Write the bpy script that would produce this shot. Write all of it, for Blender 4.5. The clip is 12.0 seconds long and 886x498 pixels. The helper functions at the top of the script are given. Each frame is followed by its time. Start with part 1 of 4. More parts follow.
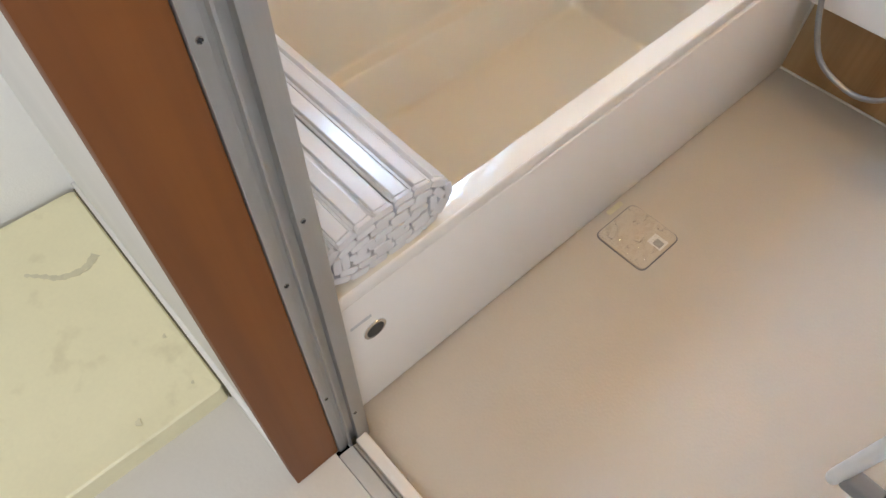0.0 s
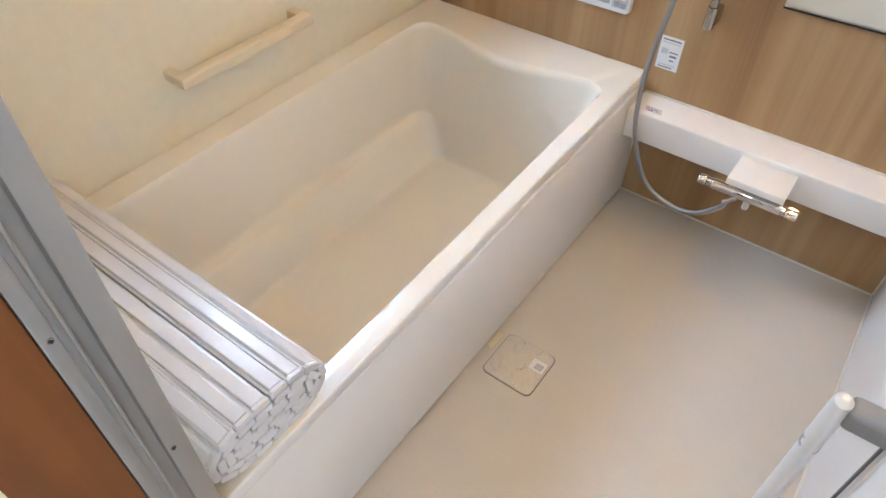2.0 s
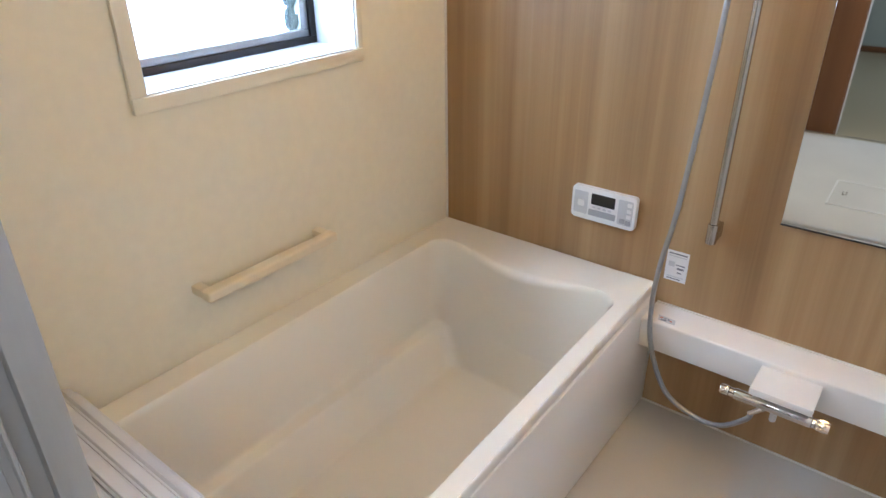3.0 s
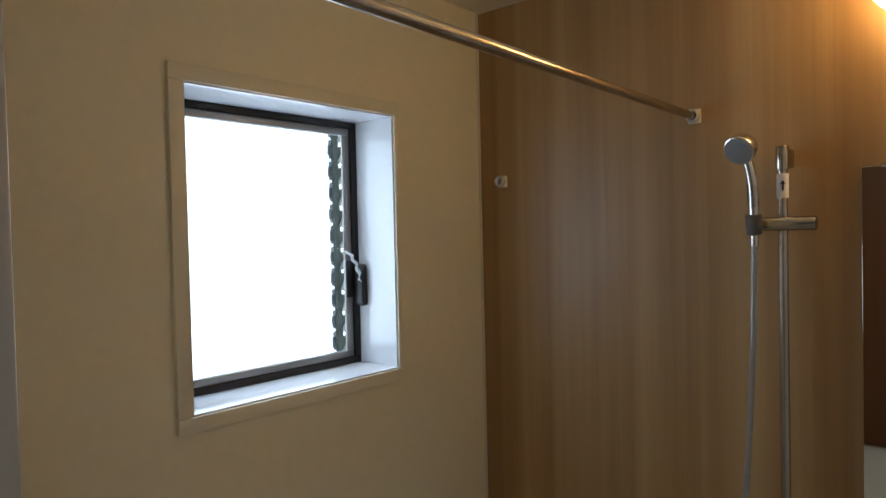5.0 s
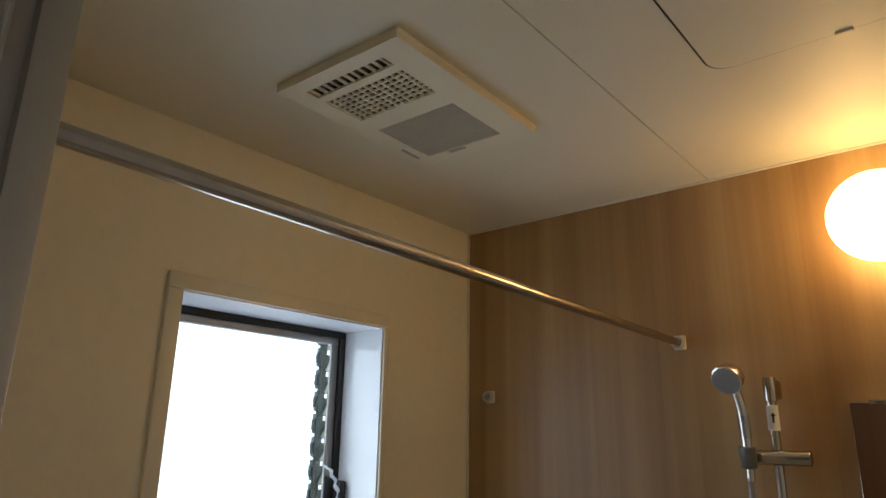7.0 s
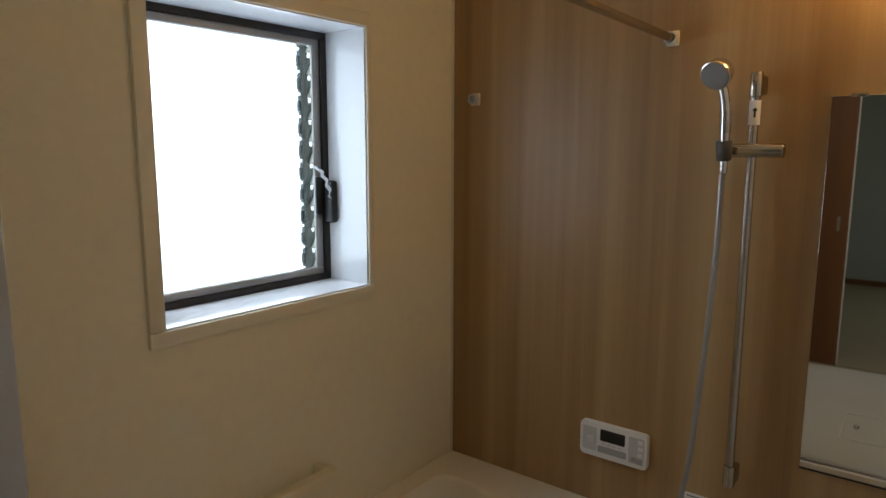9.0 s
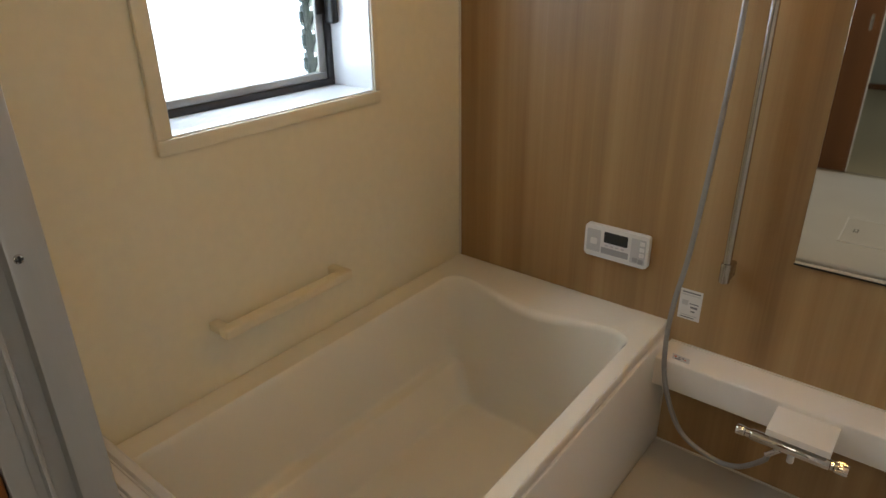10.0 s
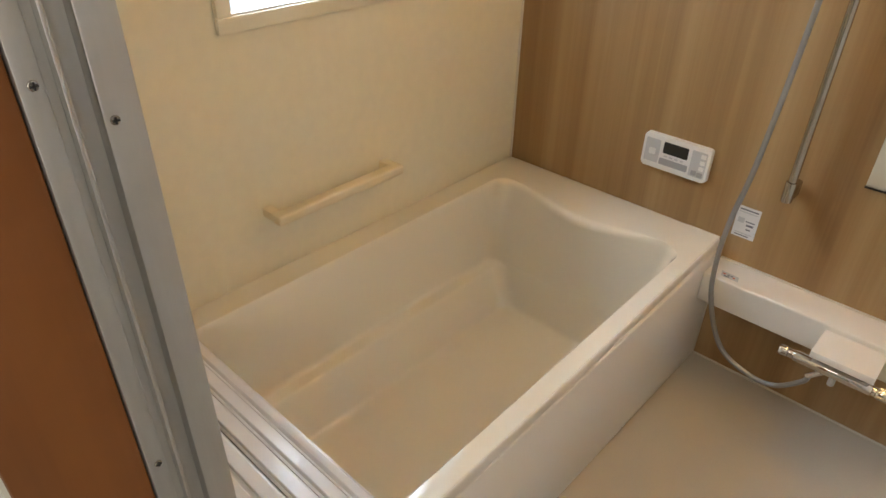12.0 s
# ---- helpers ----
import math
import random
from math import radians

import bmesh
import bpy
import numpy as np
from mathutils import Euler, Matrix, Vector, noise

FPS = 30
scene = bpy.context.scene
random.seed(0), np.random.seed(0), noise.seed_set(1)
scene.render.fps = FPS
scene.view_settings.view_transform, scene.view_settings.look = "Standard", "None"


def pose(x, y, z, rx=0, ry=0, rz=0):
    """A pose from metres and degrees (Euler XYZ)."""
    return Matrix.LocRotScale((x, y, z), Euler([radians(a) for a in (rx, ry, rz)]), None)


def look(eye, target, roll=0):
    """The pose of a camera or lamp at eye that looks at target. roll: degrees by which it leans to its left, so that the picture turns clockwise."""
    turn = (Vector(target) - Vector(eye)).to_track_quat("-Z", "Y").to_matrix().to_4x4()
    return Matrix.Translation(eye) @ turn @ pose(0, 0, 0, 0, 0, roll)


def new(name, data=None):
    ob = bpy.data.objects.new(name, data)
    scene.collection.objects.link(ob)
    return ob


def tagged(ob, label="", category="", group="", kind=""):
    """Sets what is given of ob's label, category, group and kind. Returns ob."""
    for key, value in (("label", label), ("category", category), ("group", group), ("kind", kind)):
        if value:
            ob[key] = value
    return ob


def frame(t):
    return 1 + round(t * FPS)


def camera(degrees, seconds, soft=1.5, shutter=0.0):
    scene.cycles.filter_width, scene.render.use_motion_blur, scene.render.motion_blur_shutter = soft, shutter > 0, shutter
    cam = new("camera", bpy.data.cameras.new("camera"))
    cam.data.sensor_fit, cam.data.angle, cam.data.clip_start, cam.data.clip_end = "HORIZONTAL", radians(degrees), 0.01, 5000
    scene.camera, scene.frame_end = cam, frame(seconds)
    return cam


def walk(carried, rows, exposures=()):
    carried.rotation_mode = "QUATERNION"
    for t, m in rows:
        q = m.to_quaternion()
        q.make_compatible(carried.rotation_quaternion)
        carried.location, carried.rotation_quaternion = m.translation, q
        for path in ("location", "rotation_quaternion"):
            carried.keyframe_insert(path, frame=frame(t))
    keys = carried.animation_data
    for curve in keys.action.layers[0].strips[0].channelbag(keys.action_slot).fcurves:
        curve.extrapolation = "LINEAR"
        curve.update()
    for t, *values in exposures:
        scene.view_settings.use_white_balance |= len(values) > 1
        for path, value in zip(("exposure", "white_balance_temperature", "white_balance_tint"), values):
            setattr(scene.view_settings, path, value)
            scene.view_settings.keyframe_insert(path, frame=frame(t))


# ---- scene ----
cam = camera(68.0, 12.0, soft=1.5)
PATH = [
    (0, (1.274, -0.196, 1.283), (0.443, 0.583, -0.36), 1.1),
    (0.5, (1.317, -0.152, 1.375), (0.534, 0.808, -0.195), 4.1),
    (1, (1.333, -0.135, 1.427), (0.53, 0.924, -0.067), 1.8),
    (1.5, (1.346, -0.134, 1.444), (0.525, 0.976, -0.003), 0.9),
    (2, (1.337, -0.131, 1.436), (0.505, 0.997, 0.009), 0.5),
    (2.5, (1.34, -0.131, 1.441), (0.374, 1.15, 0.246), -0.2),
    (3, (1.342, -0.13, 1.447), (0.245, 1.262, 0.521), -0.7),
    (3.5, (1.344, -0.128, 1.455), (0.162, 1.32, 0.741), -1.4),
    (3.7, (1.353, -0.132, 1.456), (0.13, 1.326, 0.841), -2.1),
    (5.3, (1.348, -0.135, 1.492), (0.05, 1.385, 1.554), -1.0),
    (5.5, (1.338, -0.143, 1.497), (0.068, 1.397, 1.625), -0.6),
    (6, (1.351, -0.141, 1.503), (0.096, 1.379, 1.837), 0.1),
    (6.5, (1.353, -0.145, 1.509), (0.117, 1.336, 2.038), 0.9),
    (6.7, (1.355, -0.148, 1.523), (0.118, 1.311, 2.108), 1.1),
    (8.3, (1.322, -0.153, 1.492), (0.083, 1.417, 1.491), 0.5),
    (8.5, (1.336, -0.145, 1.492), (0.089, 1.416, 1.402), 0.6),
    (9, (1.331, -0.15, 1.489), (0.112, 1.407, 1.191), 0.1),
    (9.5, (1.337, -0.148, 1.475), (0.112, 1.333, 0.921), -0.9),
    (10, (1.336, -0.149, 1.467), (0.192, 1.263, 0.632), -0.8),
    (10.5, (1.33, -0.148, 1.466), (0.284, 1.217, 0.445), 0.2),
    (11, (1.329, -0.15, 1.457), (0.305, 1.178, 0.368), 0.3),
    (11.5, (1.327, -0.146, 1.46), (0.299, 1.176, 0.367), 0.6),
    (12, (1.301, -0.171, 1.45), (0.168, 1.065, 0.359), 1.2),
]
walk(cam, [(t, look(eye, target, roll)) for t, eye, target, roll in PATH],
     exposures=[(0.0, 0.74, 5720, 14), (1.0, 0.87, 5570, 14), (2.0, 0.93, 5470, 14), (3.0, 0.64, 5370, 14), (3.7, 0.19, 5470, 13), (5.3, -1.38, 6520, 11), (6.7, -1.43, 6670, 12),
                (8.3, -1.26, 6770, 12), (9.0, -1.23, 6770, 12), (9.5, -1.14, 6720, 12), (10.0, -0.53, 6820, 12), (10.5, 0.01, 6920, 12.5), (11.0, 0.26, 6770, 12), (12.0, 0.24, 6720, 12)])

# ---- world and large lights ----
world = bpy.data.worlds.new("world")
scene.world = world
world.use_nodes = True
wn = world.node_tree
sky = wn.nodes.new("ShaderNodeTexSky")
sky.sky_type = 'NISHITA'
sky.sun_disc = False
sky.sun_elevation = radians(50)
sky.sun_rotation = radians(200)
wn.links.new(sky.outputs[0], wn.nodes["Background"].inputs[0])
wn.nodes["Background"].inputs[1].default_value = 0.1

SKY_GLOW = 7.5          # bright sky outside the bathroom window, at the horizon
SKY_RISE = 4.0          # how much brighter it is overhead
GLOBE_GLOW = 31.0       # warm wall lamp
WASH_DAY = 7.8          # daylight through the washroom's own window

wash_light = new("washroom_window_light", bpy.data.lights.new("washroom_window_light", 'AREA'))
wash_light.data.shape = 'RECTANGLE'
wash_light.data.size, wash_light.data.size_y = 0.9, 0.8
wash_light.data.energy = WASH_DAY
wash_light.data.color = (1.0, 0.95, 0.86)
wash_light.matrix_world = look((2.53, -0.95, 1.45), (1.3, -0.8, 0.6))

WASH_FILL = 7.0          # unseen fill added under the washroom ceiling to brighten the floor
ceil_fill = new("washroom_ceiling_fill", bpy.data.lights.new("washroom_ceiling_fill", 'AREA'))
ceil_fill.data.shape = 'RECTANGLE'
ceil_fill.data.size, ceil_fill.data.size_y = 0.5, 0.5
ceil_fill.data.energy = WASH_FILL
ceil_fill.data.color = (1.0, 0.92, 0.79)
ceil_fill.matrix_world = pose(1.0, -0.78, 2.34)

hall_light = new("hall_window_light", bpy.data.lights.new("hall_window_light", 'AREA'))
hall_light.data.shape = 'RECTANGLE'
hall_light.data.size, hall_light.data.size_y = 1.5, 1.4
hall_light.data.energy = 19.0        # daylight through the next room's window
hall_light.data.color = (0.86, 0.94, 1.0)
hall_light.matrix_world = look((2.92, -3.4, 1.3), (0.0, -3.4, 0.9))

# ---- materials ----


def nodes_of(name):
    m = bpy.data.materials.new(name)
    m.use_nodes = True
    return m, m.node_tree.nodes, m.node_tree.links, m.node_tree.nodes["Principled BSDF"]


def mat(name, col, rough=0.5, metal=0.0, vary=0.06, size=6.0, fine=220.0, bump=0.05, coat=0.0, stretch=(1, 1, 1), rvar=0.08, spec=0.5, dirt=0.0):
    """Painted, moulded or metal surface: broad tone drift, fine grain, uneven gloss."""
    m, n, l, b = nodes_of(name)
    co = n.new("ShaderNodeTexCoord")
    mp = n.new("ShaderNodeMapping")
    mp.inputs["Scale"].default_value = stretch
    l.new(co.outputs["Object"], mp.inputs["Vector"])
    big = n.new("ShaderNodeTexNoise")
    big.inputs["Scale"].default_value = size
    big.inputs["Detail"].default_value = 5
    small = n.new("ShaderNodeTexNoise")
    small.inputs["Scale"].default_value = fine
    small.inputs["Detail"].default_value = 3
    for t in (big, small):
        l.new(mp.outputs[0], t.inputs["Vector"])
    add = n.new("ShaderNodeMath")
    add.operation = 'MULTIPLY_ADD'
    add.inputs[1].default_value = 0.35
    l.new(small.outputs["Fac"], add.inputs[0])
    l.new(big.outputs["Fac"], add.inputs[2])
    ramp = n.new("ShaderNodeValToRGB")
    ramp.color_ramp.elements[0].position = 0.4
    ramp.color_ramp.elements[1].position = 0.95
    ramp.color_ramp.elements[0].color = (*[c * (1 - vary) for c in col], 1)
    ramp.color_ramp.elements[1].color = (*[min(1, c * (1 + vary)) for c in col], 1)
    l.new(add.outputs[0], ramp.inputs["Fac"])
    last = ramp.outputs["Color"]
    if dirt:
        spot = n.new("ShaderNodeTexNoise")
        spot.inputs["Scale"].default_value = 13.0
        spot.inputs["Detail"].default_value = 8
        l.new(mp.outputs[0], spot.inputs["Vector"])
        sr = n.new("ShaderNodeValToRGB")
        sr.color_ramp.elements[0].position = 0.6
        sr.color_ramp.elements[1].position = 0.75
        l.new(spot.outputs["Fac"], sr.inputs["Fac"])
        sc = n.new("ShaderNodeMath")
        sc.operation = 'MULTIPLY'
        sc.inputs[1].default_value = dirt
        l.new(sr.outputs["Color"], sc.inputs[0])
        mix = n.new("ShaderNodeMixRGB")
        mix.inputs[2].default_value = (col[0] * 0.6, col[1] * 0.55, col[2] * 0.42, 1)
        l.new(sc.outputs[0], mix.inputs[0])
        l.new(last, mix.inputs[1])
        last = mix.outputs[0]
    l.new(last, b.inputs["Base Color"])
    rr = n.new("ShaderNodeMapRange")
    rr.inputs["To Min"].default_value = max(0.02, rough - rvar)
    rr.inputs["To Max"].default_value = rough + rvar
    l.new(big.outputs["Fac"], rr.inputs["Value"])
    l.new(rr.outputs[0], b.inputs["Roughness"])
    b.inputs["Metallic"].default_value = metal
    b.inputs["Specular IOR Level"].default_value = spec
    b.inputs["Coat Weight"].default_value = coat
    b.inputs["Coat Roughness"].default_value = 0.04
    if bump:
        bp = n.new("ShaderNodeBump")
        bp.inputs["Strength"].default_value = bump
        bp.inputs["Distance"].default_value = 0.002
        l.new(small.outputs["Fac"], bp.inputs["Height"])
        l.new(bp.outputs[0], b.inputs["Normal"])
    return m


def wood_mat(name, dark, mid, light, across, grain=42.0, rough=0.42, sheen=0.0):
    """Printed wood: vertical grain, broad streaks, slow tone drift. across: 0 for grain laid out over x, 1 over y."""
    m, n, l, b = nodes_of(name)
    co = n.new("ShaderNodeTexCoord")

    def tex(sx, sz, detail, dist=0.0):
        mp = n.new("ShaderNodeMapping")
        mp.inputs["Scale"].default_value = (sx, 0.02, sz) if across == 0 else (0.02, sx, sz)
        l.new(co.outputs["Object"], mp.inputs["Vector"])
        t = n.new("ShaderNodeTexNoise")
        t.inputs["Scale"].default_value = 1.0
        t.inputs["Detail"].default_value = detail
        t.inputs["Distortion"].default_value = dist
        l.new(mp.outputs[0], t.inputs["Vector"])
        return t.outputs["Fac"]

    broad, streak, fine = tex(10.0, 0.22, 3, 0.4), tex(grain, 0.6, 4, 0.2), tex(grain * 4.5, 3.0, 3)

    def ma(a, b_, f):
        k = n.new("ShaderNodeMath")
        k.operation = 'MULTIPLY_ADD'
        l.new(a, k.inputs[0])
        k.inputs[1].default_value = f
        if isinstance(b_, float):
            k.inputs[2].default_value = b_
        else:
            l.new(b_, k.inputs[2])
        return k.outputs[0]

    s = ma(fine, ma(streak, ma(broad, 0.03, 0.66), 0.18), 0.10)
    ramp = n.new("ShaderNodeValToRGB")
    e = ramp.color_ramp.elements
    e[0].position, e[0].color = 0.3, (*dark, 1)
    e[1].position, e[1].color = 0.7, (*light, 1)
    k = e.new(0.5)
    k.color = (*mid, 1)
    l.new(s, ramp.inputs["Fac"])
    l.new(ramp.outputs["Color"], b.inputs["Base Color"])
    b.inputs["Coat Weight"].default_value, b.inputs["Coat Roughness"].default_value = sheen, 0.36
    rr = n.new("ShaderNodeMapRange")
    rr.inputs["To Min"].default_value, rr.inputs["To Max"].default_value = rough - 0.08, rough + 0.1
    l.new(streak, rr.inputs["Value"])
    l.new(rr.outputs[0], b.inputs["Roughness"])
    bp = n.new("ShaderNodeBump")
    bp.inputs["Strength"].default_value = 0.08
    bp.inputs["Distance"].default_value = 0.001
    l.new(fine, bp.inputs["Height"])
    l.new(bp.outputs[0], b.inputs["Normal"])
    return m


def glow_mat(name, col, strength):
    m, n, l, b = nodes_of(name)
    b.inputs["Base Color"].default_value = (0.8, 0.8, 0.8, 1)
    b.inputs["Emission Color"].default_value = (*col, 1)
    b.inputs["Emission Strength"].default_value = strength
    return m


def glass_mat(name, col=(1, 1, 1), rough=0.0):
    m, n, l, b = nodes_of(name)
    b.inputs["Base Color"].default_value = (*col, 1)
    b.inputs["Transmission Weight"].default_value = 1.0
    b.inputs["Roughness"].default_value = rough
    b.inputs["IOR"].default_value = 1.45
    return m


WOOD = wood_mat("wood_panel", (0.245, 0.131, 0.048), (0.366, 0.217, 0.090), (0.480, 0.324, 0.154), 0, rough=0.42, sheen=0.35)
CASING = wood_mat("casing_wood", (0.14, 0.044, 0.006), (0.195, 0.064, 0.009), (0.25, 0.088, 0.014), 1, 30.0, 0.58)
CASINGX = wood_mat("door_wood", (0.095, 0.034, 0.007), (0.13, 0.047, 0.010), (0.165, 0.062, 0.014), 0, 30.0, 0.58)
CREAM = mat("cream_wall", (0.80, 0.747, 0.585), 0.42, vary=0.03, size=30.0, fine=420, bump=0.10)
WHITEWALL = mat("white_wall", (0.80, 0.78, 0.74), 0.42, vary=0.03, size=3.0, fine=420, bump=0.10)
PAPER = mat("wallpaper", (0.86, 0.85, 0.81), 0.8, vary=0.04, size=5.0, fine=260, bump=0.35)
# grey-green paper, colour darkened to stand for the weak light on these walls
DIMPAPER = mat("dimmed_grey_green_wallpaper", (0.31, 0.32, 0.27), 0.8, vary=0.04, size=5.0, fine=260, bump=0.35)
CEIL = mat("ceiling_board", (0.71, 0.675, 0.545), 0.5, vary=0.02, size=2.0, fine=300, bump=0.05)
FLOOR = mat("bath_floor", (0.585, 0.53, 0.45), 0.38, vary=0.05, size=2.5, fine=160, bump=0.25)
HALLWOOD = mat("hall_floor_wood", (0.36, 0.30, 0.19), 0.35, vary=0.08, size=4.0, fine=130, bump=0.1, stretch=(6, 0.6, 1))
VINYL = mat("washroom_floor", (0.66, 0.635, 0.58), 0.5, vary=0.05, size=4.0, fine=130, bump=0.2)
TUB = mat("tub_acrylic", (0.83, 0.782, 0.672), 0.05, vary=0.015, size=2.0, fine=60, bump=0.0, coat=0.8, rvar=0.012)
APRON = mat("apron_panel", (0.86, 0.83, 0.785), 0.40, vary=0.015, size=3.0, fine=90, bump=0.0, rvar=0.05)
COUNTER = mat("counter_resin", (0.84, 0.80, 0.74), 0.38, rvar=0.05, vary=0.02, size=3.0, fine=90, bump=0.02)
LID = mat("lid_plastic", (0.71, 0.71, 0.72), 0.16, rvar=0.03, vary=0.03, size=9.0, fine=120, bump=0.05)
# darker than the slats: shade between the rolled layers, put in as colour
LIDSHADE = mat("lid_hollow_shade", (0.42, 0.40, 0.37), 0.6, vary=0.1, size=20.0, fine=120, bump=0.05)
RAIL = mat("rail_plastic", (0.77, 0.67, 0.48), 0.4, vary=0.03, size=9.0, fine=150, bump=0.05)
TRIM = mat("window_trim", (0.79, 0.745, 0.60), 0.4, vary=0.02, size=5.0, fine=150, bump=0.04)
REVEAL = mat("window_reveal", (0.78, 0.80, 0.83), 0.08, rvar=0.02, vary=0.02, size=5.0, fine=150, bump=0.03)
ALU = mat("aluminium", (0.44, 0.435, 0.42), 0.40, 0.7, vary=0.05, size=4.0, fine=300, bump=0.04, stretch=(1, 1, 0.1))
ALUWHITE = mat("coated_aluminium", (0.62, 0.62, 0.60), 0.42, 0.25, vary=0.04, size=4.0, fine=200, bump=0.03)
CHROME = mat("chrome", (0.66, 0.66, 0.67), 0.07, 1.0, vary=0.02, size=9.0, fine=90, bump=0.0, rvar=0.03)
STEEL = mat("satin_steel", (0.46, 0.44, 0.41), 0.20, 1.0, vary=0.04, size=20.0, fine=400, bump=0.02, rvar=0.05)
HOSE = mat("hose_grey", (0.33, 0.33, 0.34), 0.32, 0.6, vary=0.05, size=30.0, fine=300, bump=0.05)
DARK = mat("dark_bronze", (0.014, 0.012, 0.011), 0.45, 0.0, vary=0.1, size=9.0, fine=200, bump=0.05)
SASH = mat("sash_grey", (0.30, 0.29, 0.28), 0.4, 0.4, vary=0.06, size=9.0, fine=200, bump=0.03)
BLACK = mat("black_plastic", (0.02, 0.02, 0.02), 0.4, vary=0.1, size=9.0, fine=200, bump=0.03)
LOUV = mat("grey_green_blade", (0.36, 0.39, 0.38), 0.4, 0.1, vary=0.08, size=20.0, fine=200, bump=0.03)
GREEN = mat("dark_green_louver", (0.020, 0.036, 0.032), 0.45, 0.1, vary=0.1, size=20.0, fine=200, bump=0.05)
WHITE = mat("white_plastic", (0.80, 0.79, 0.77), 0.35, vary=0.02, size=9.0, fine=200, bump=0.03)
IVORY = mat("ivory_plastic", (0.74, 0.69, 0.54), 0.42, vary=0.02, size=6.0, fine=200, bump=0.04)
DGREY = mat("dark_grey_plastic", (0.10, 0.095, 0.09), 0.4, vary=0.05, size=9.0, fine=200, bump=0.03)
FILTER = mat("filter_plastic", (0.52, 0.48, 0.40), 0.6, vary=0.06, size=30.0, fine=300, bump=0.05)
BARW = mat("satin_white_metal", (0.78, 0.77, 0.75), 0.28, 0.3, vary=0.03, size=9.0, fine=200, bump=0.0, rvar=0.03)
MGREY = mat("mid_grey_plastic", (0.24, 0.24, 0.25), 0.4, vary=0.04, size=9.0, fine=200, bump=0.03)
GREYP = mat("grey_plastic", (0.40, 0.40, 0.41), 0.45, vary=0.03, size=9.0, fine=200, bump=0.03)
LGREY = mat("light_grey_plastic", (0.58, 0.58, 0.58), 0.45, vary=0.03, size=9.0, fine=200, bump=0.03)
PAPERW = mat("sticker_paper", (0.78, 0.77, 0.76), 0.5, vary=0.03, size=30.0, fine=300, bump=0.03)
INK = mat("printed_ink", (0.22, 0.22, 0.24), 0.6, vary=0.05, size=30.0, fine=300, bump=0.0)
RED = mat("red_print", (0.55, 0.16, 0.10), 0.6, vary=0.05, size=30.0, fine=300, bump=0.0)
PAN = mat("washing_pan", (0.84, 0.79, 0.52), 0.4, vary=0.05, size=5.0, fine=120, bump=0.1, dirt=0.35)
HATCHM = mat("bright_trim_metal", (0.86, 0.85, 0.82), 0.42, 0.2, vary=0.04, size=9.0, fine=200, bump=0.03)
# pan stains, also the painted shadow mark beside the drain
STAIN_SHADE = mat("dried_stain_and_shade", (0.66, 0.62, 0.42), 0.6, vary=0.12, size=30.0, fine=200, bump=0.05)
OLIVE = mat("dark_olive_joint", (0.13, 0.115, 0.06), 0.6, vary=0.2, size=30.0, fine=200, bump=0.05)
CAULK = mat("caulk", (0.74, 0.70, 0.62), 0.5, vary=0.03, size=30.0, fine=300, bump=0.05)
GLASS = glass_mat("clear_glass")
FILM = glass_mat("plastic_film", (0.98, 0.98, 0.98), 0.03)
MIRROR = mat("mirror_silver", (0.86, 0.88, 0.86), 0.012, 1.0, vary=0.01, size=3.0, fine=50, bump=0.0, rvar=0.01)
SCRAP, sn, sl_, sb_ = nodes_of("torn_white_film")
sb_.inputs["Base Color"].default_value = (0.85, 0.86, 0.88, 1)
sb_.inputs["Roughness"].default_value = 0.35
trn = sn.new("ShaderNodeBsdfTranslucent")
trn.inputs["Color"].default_value = (0.85, 0.87, 0.9, 1)
mixs = sn.new("ShaderNodeMixShader")
mixs.inputs[0].default_value = 0.55
sl_.new(sb_.outputs[0], mixs.inputs[1])
sl_.new(trn.outputs[0], mixs.inputs[2])
sl_.new(mixs.outputs[0], sn["Material Output"].inputs["Surface"])
GLOBE = glow_mat("lamp_globe", (1.0, 0.62, 0.23), GLOBE_GLOW)
DAY = glow_mat("bright_sky", (0.66, 0.83, 1.0), SKY_GLOW)
# overcast sky, brighter towards the zenith
dn, dl = DAY.node_tree.nodes, DAY.node_tree.links
dg = dn.new("ShaderNodeNewGeometry")
ds = dn.new("ShaderNodeSeparateXYZ")
dm = dn.new("ShaderNodeMapRange")
for key, val in (("From Min", 2.2), ("From Max", 5.0), ("To Min", SKY_GLOW), ("To Max", SKY_GLOW * SKY_RISE)):
    dm.inputs[key].default_value = val
dl.new(dg.outputs["Position"], ds.inputs[0])
dl.new(ds.outputs["Z"], dm.inputs["Value"])
dl.new(dm.outputs[0], dn["Principled BSDF"].inputs["Emission Strength"])

# ---- builders ----


def thing(name, label, category, at=(0, 0, 0), group="", kind=""):
    e = new(name)
    e.empty_display_size = 0.05
    e.location = at
    return tagged(e, label, category, group, kind)


def mesh_of(name, bm, material, smooth=False):
    me = bpy.data.meshes.new(name)
    bmesh.ops.recalc_face_normals(bm, faces=bm.faces)
    bm.to_mesh(me)
    bm.free()
    me.materials.append(material)
    if smooth:
        if not any(p.use_smooth for p in me.polygons):
            me.shade_smooth()
        me.set_sharp_from_angle(angle=radians(38))
    return me


def part(name, bm, material, parent, label="", smooth=True):
    ob = new(name, mesh_of(name, bm, material, smooth))
    ob.parent = parent
    if parent.type == 'EMPTY':
        ob.matrix_parent_inverse = Matrix.Translation(-parent.location)
    return tagged(ob, label)


def solo(name, bm, material, label, category="", group="", kind="", smooth=True):
    return tagged(new(name, mesh_of(name, bm, material, smooth)), label, category, group, kind)


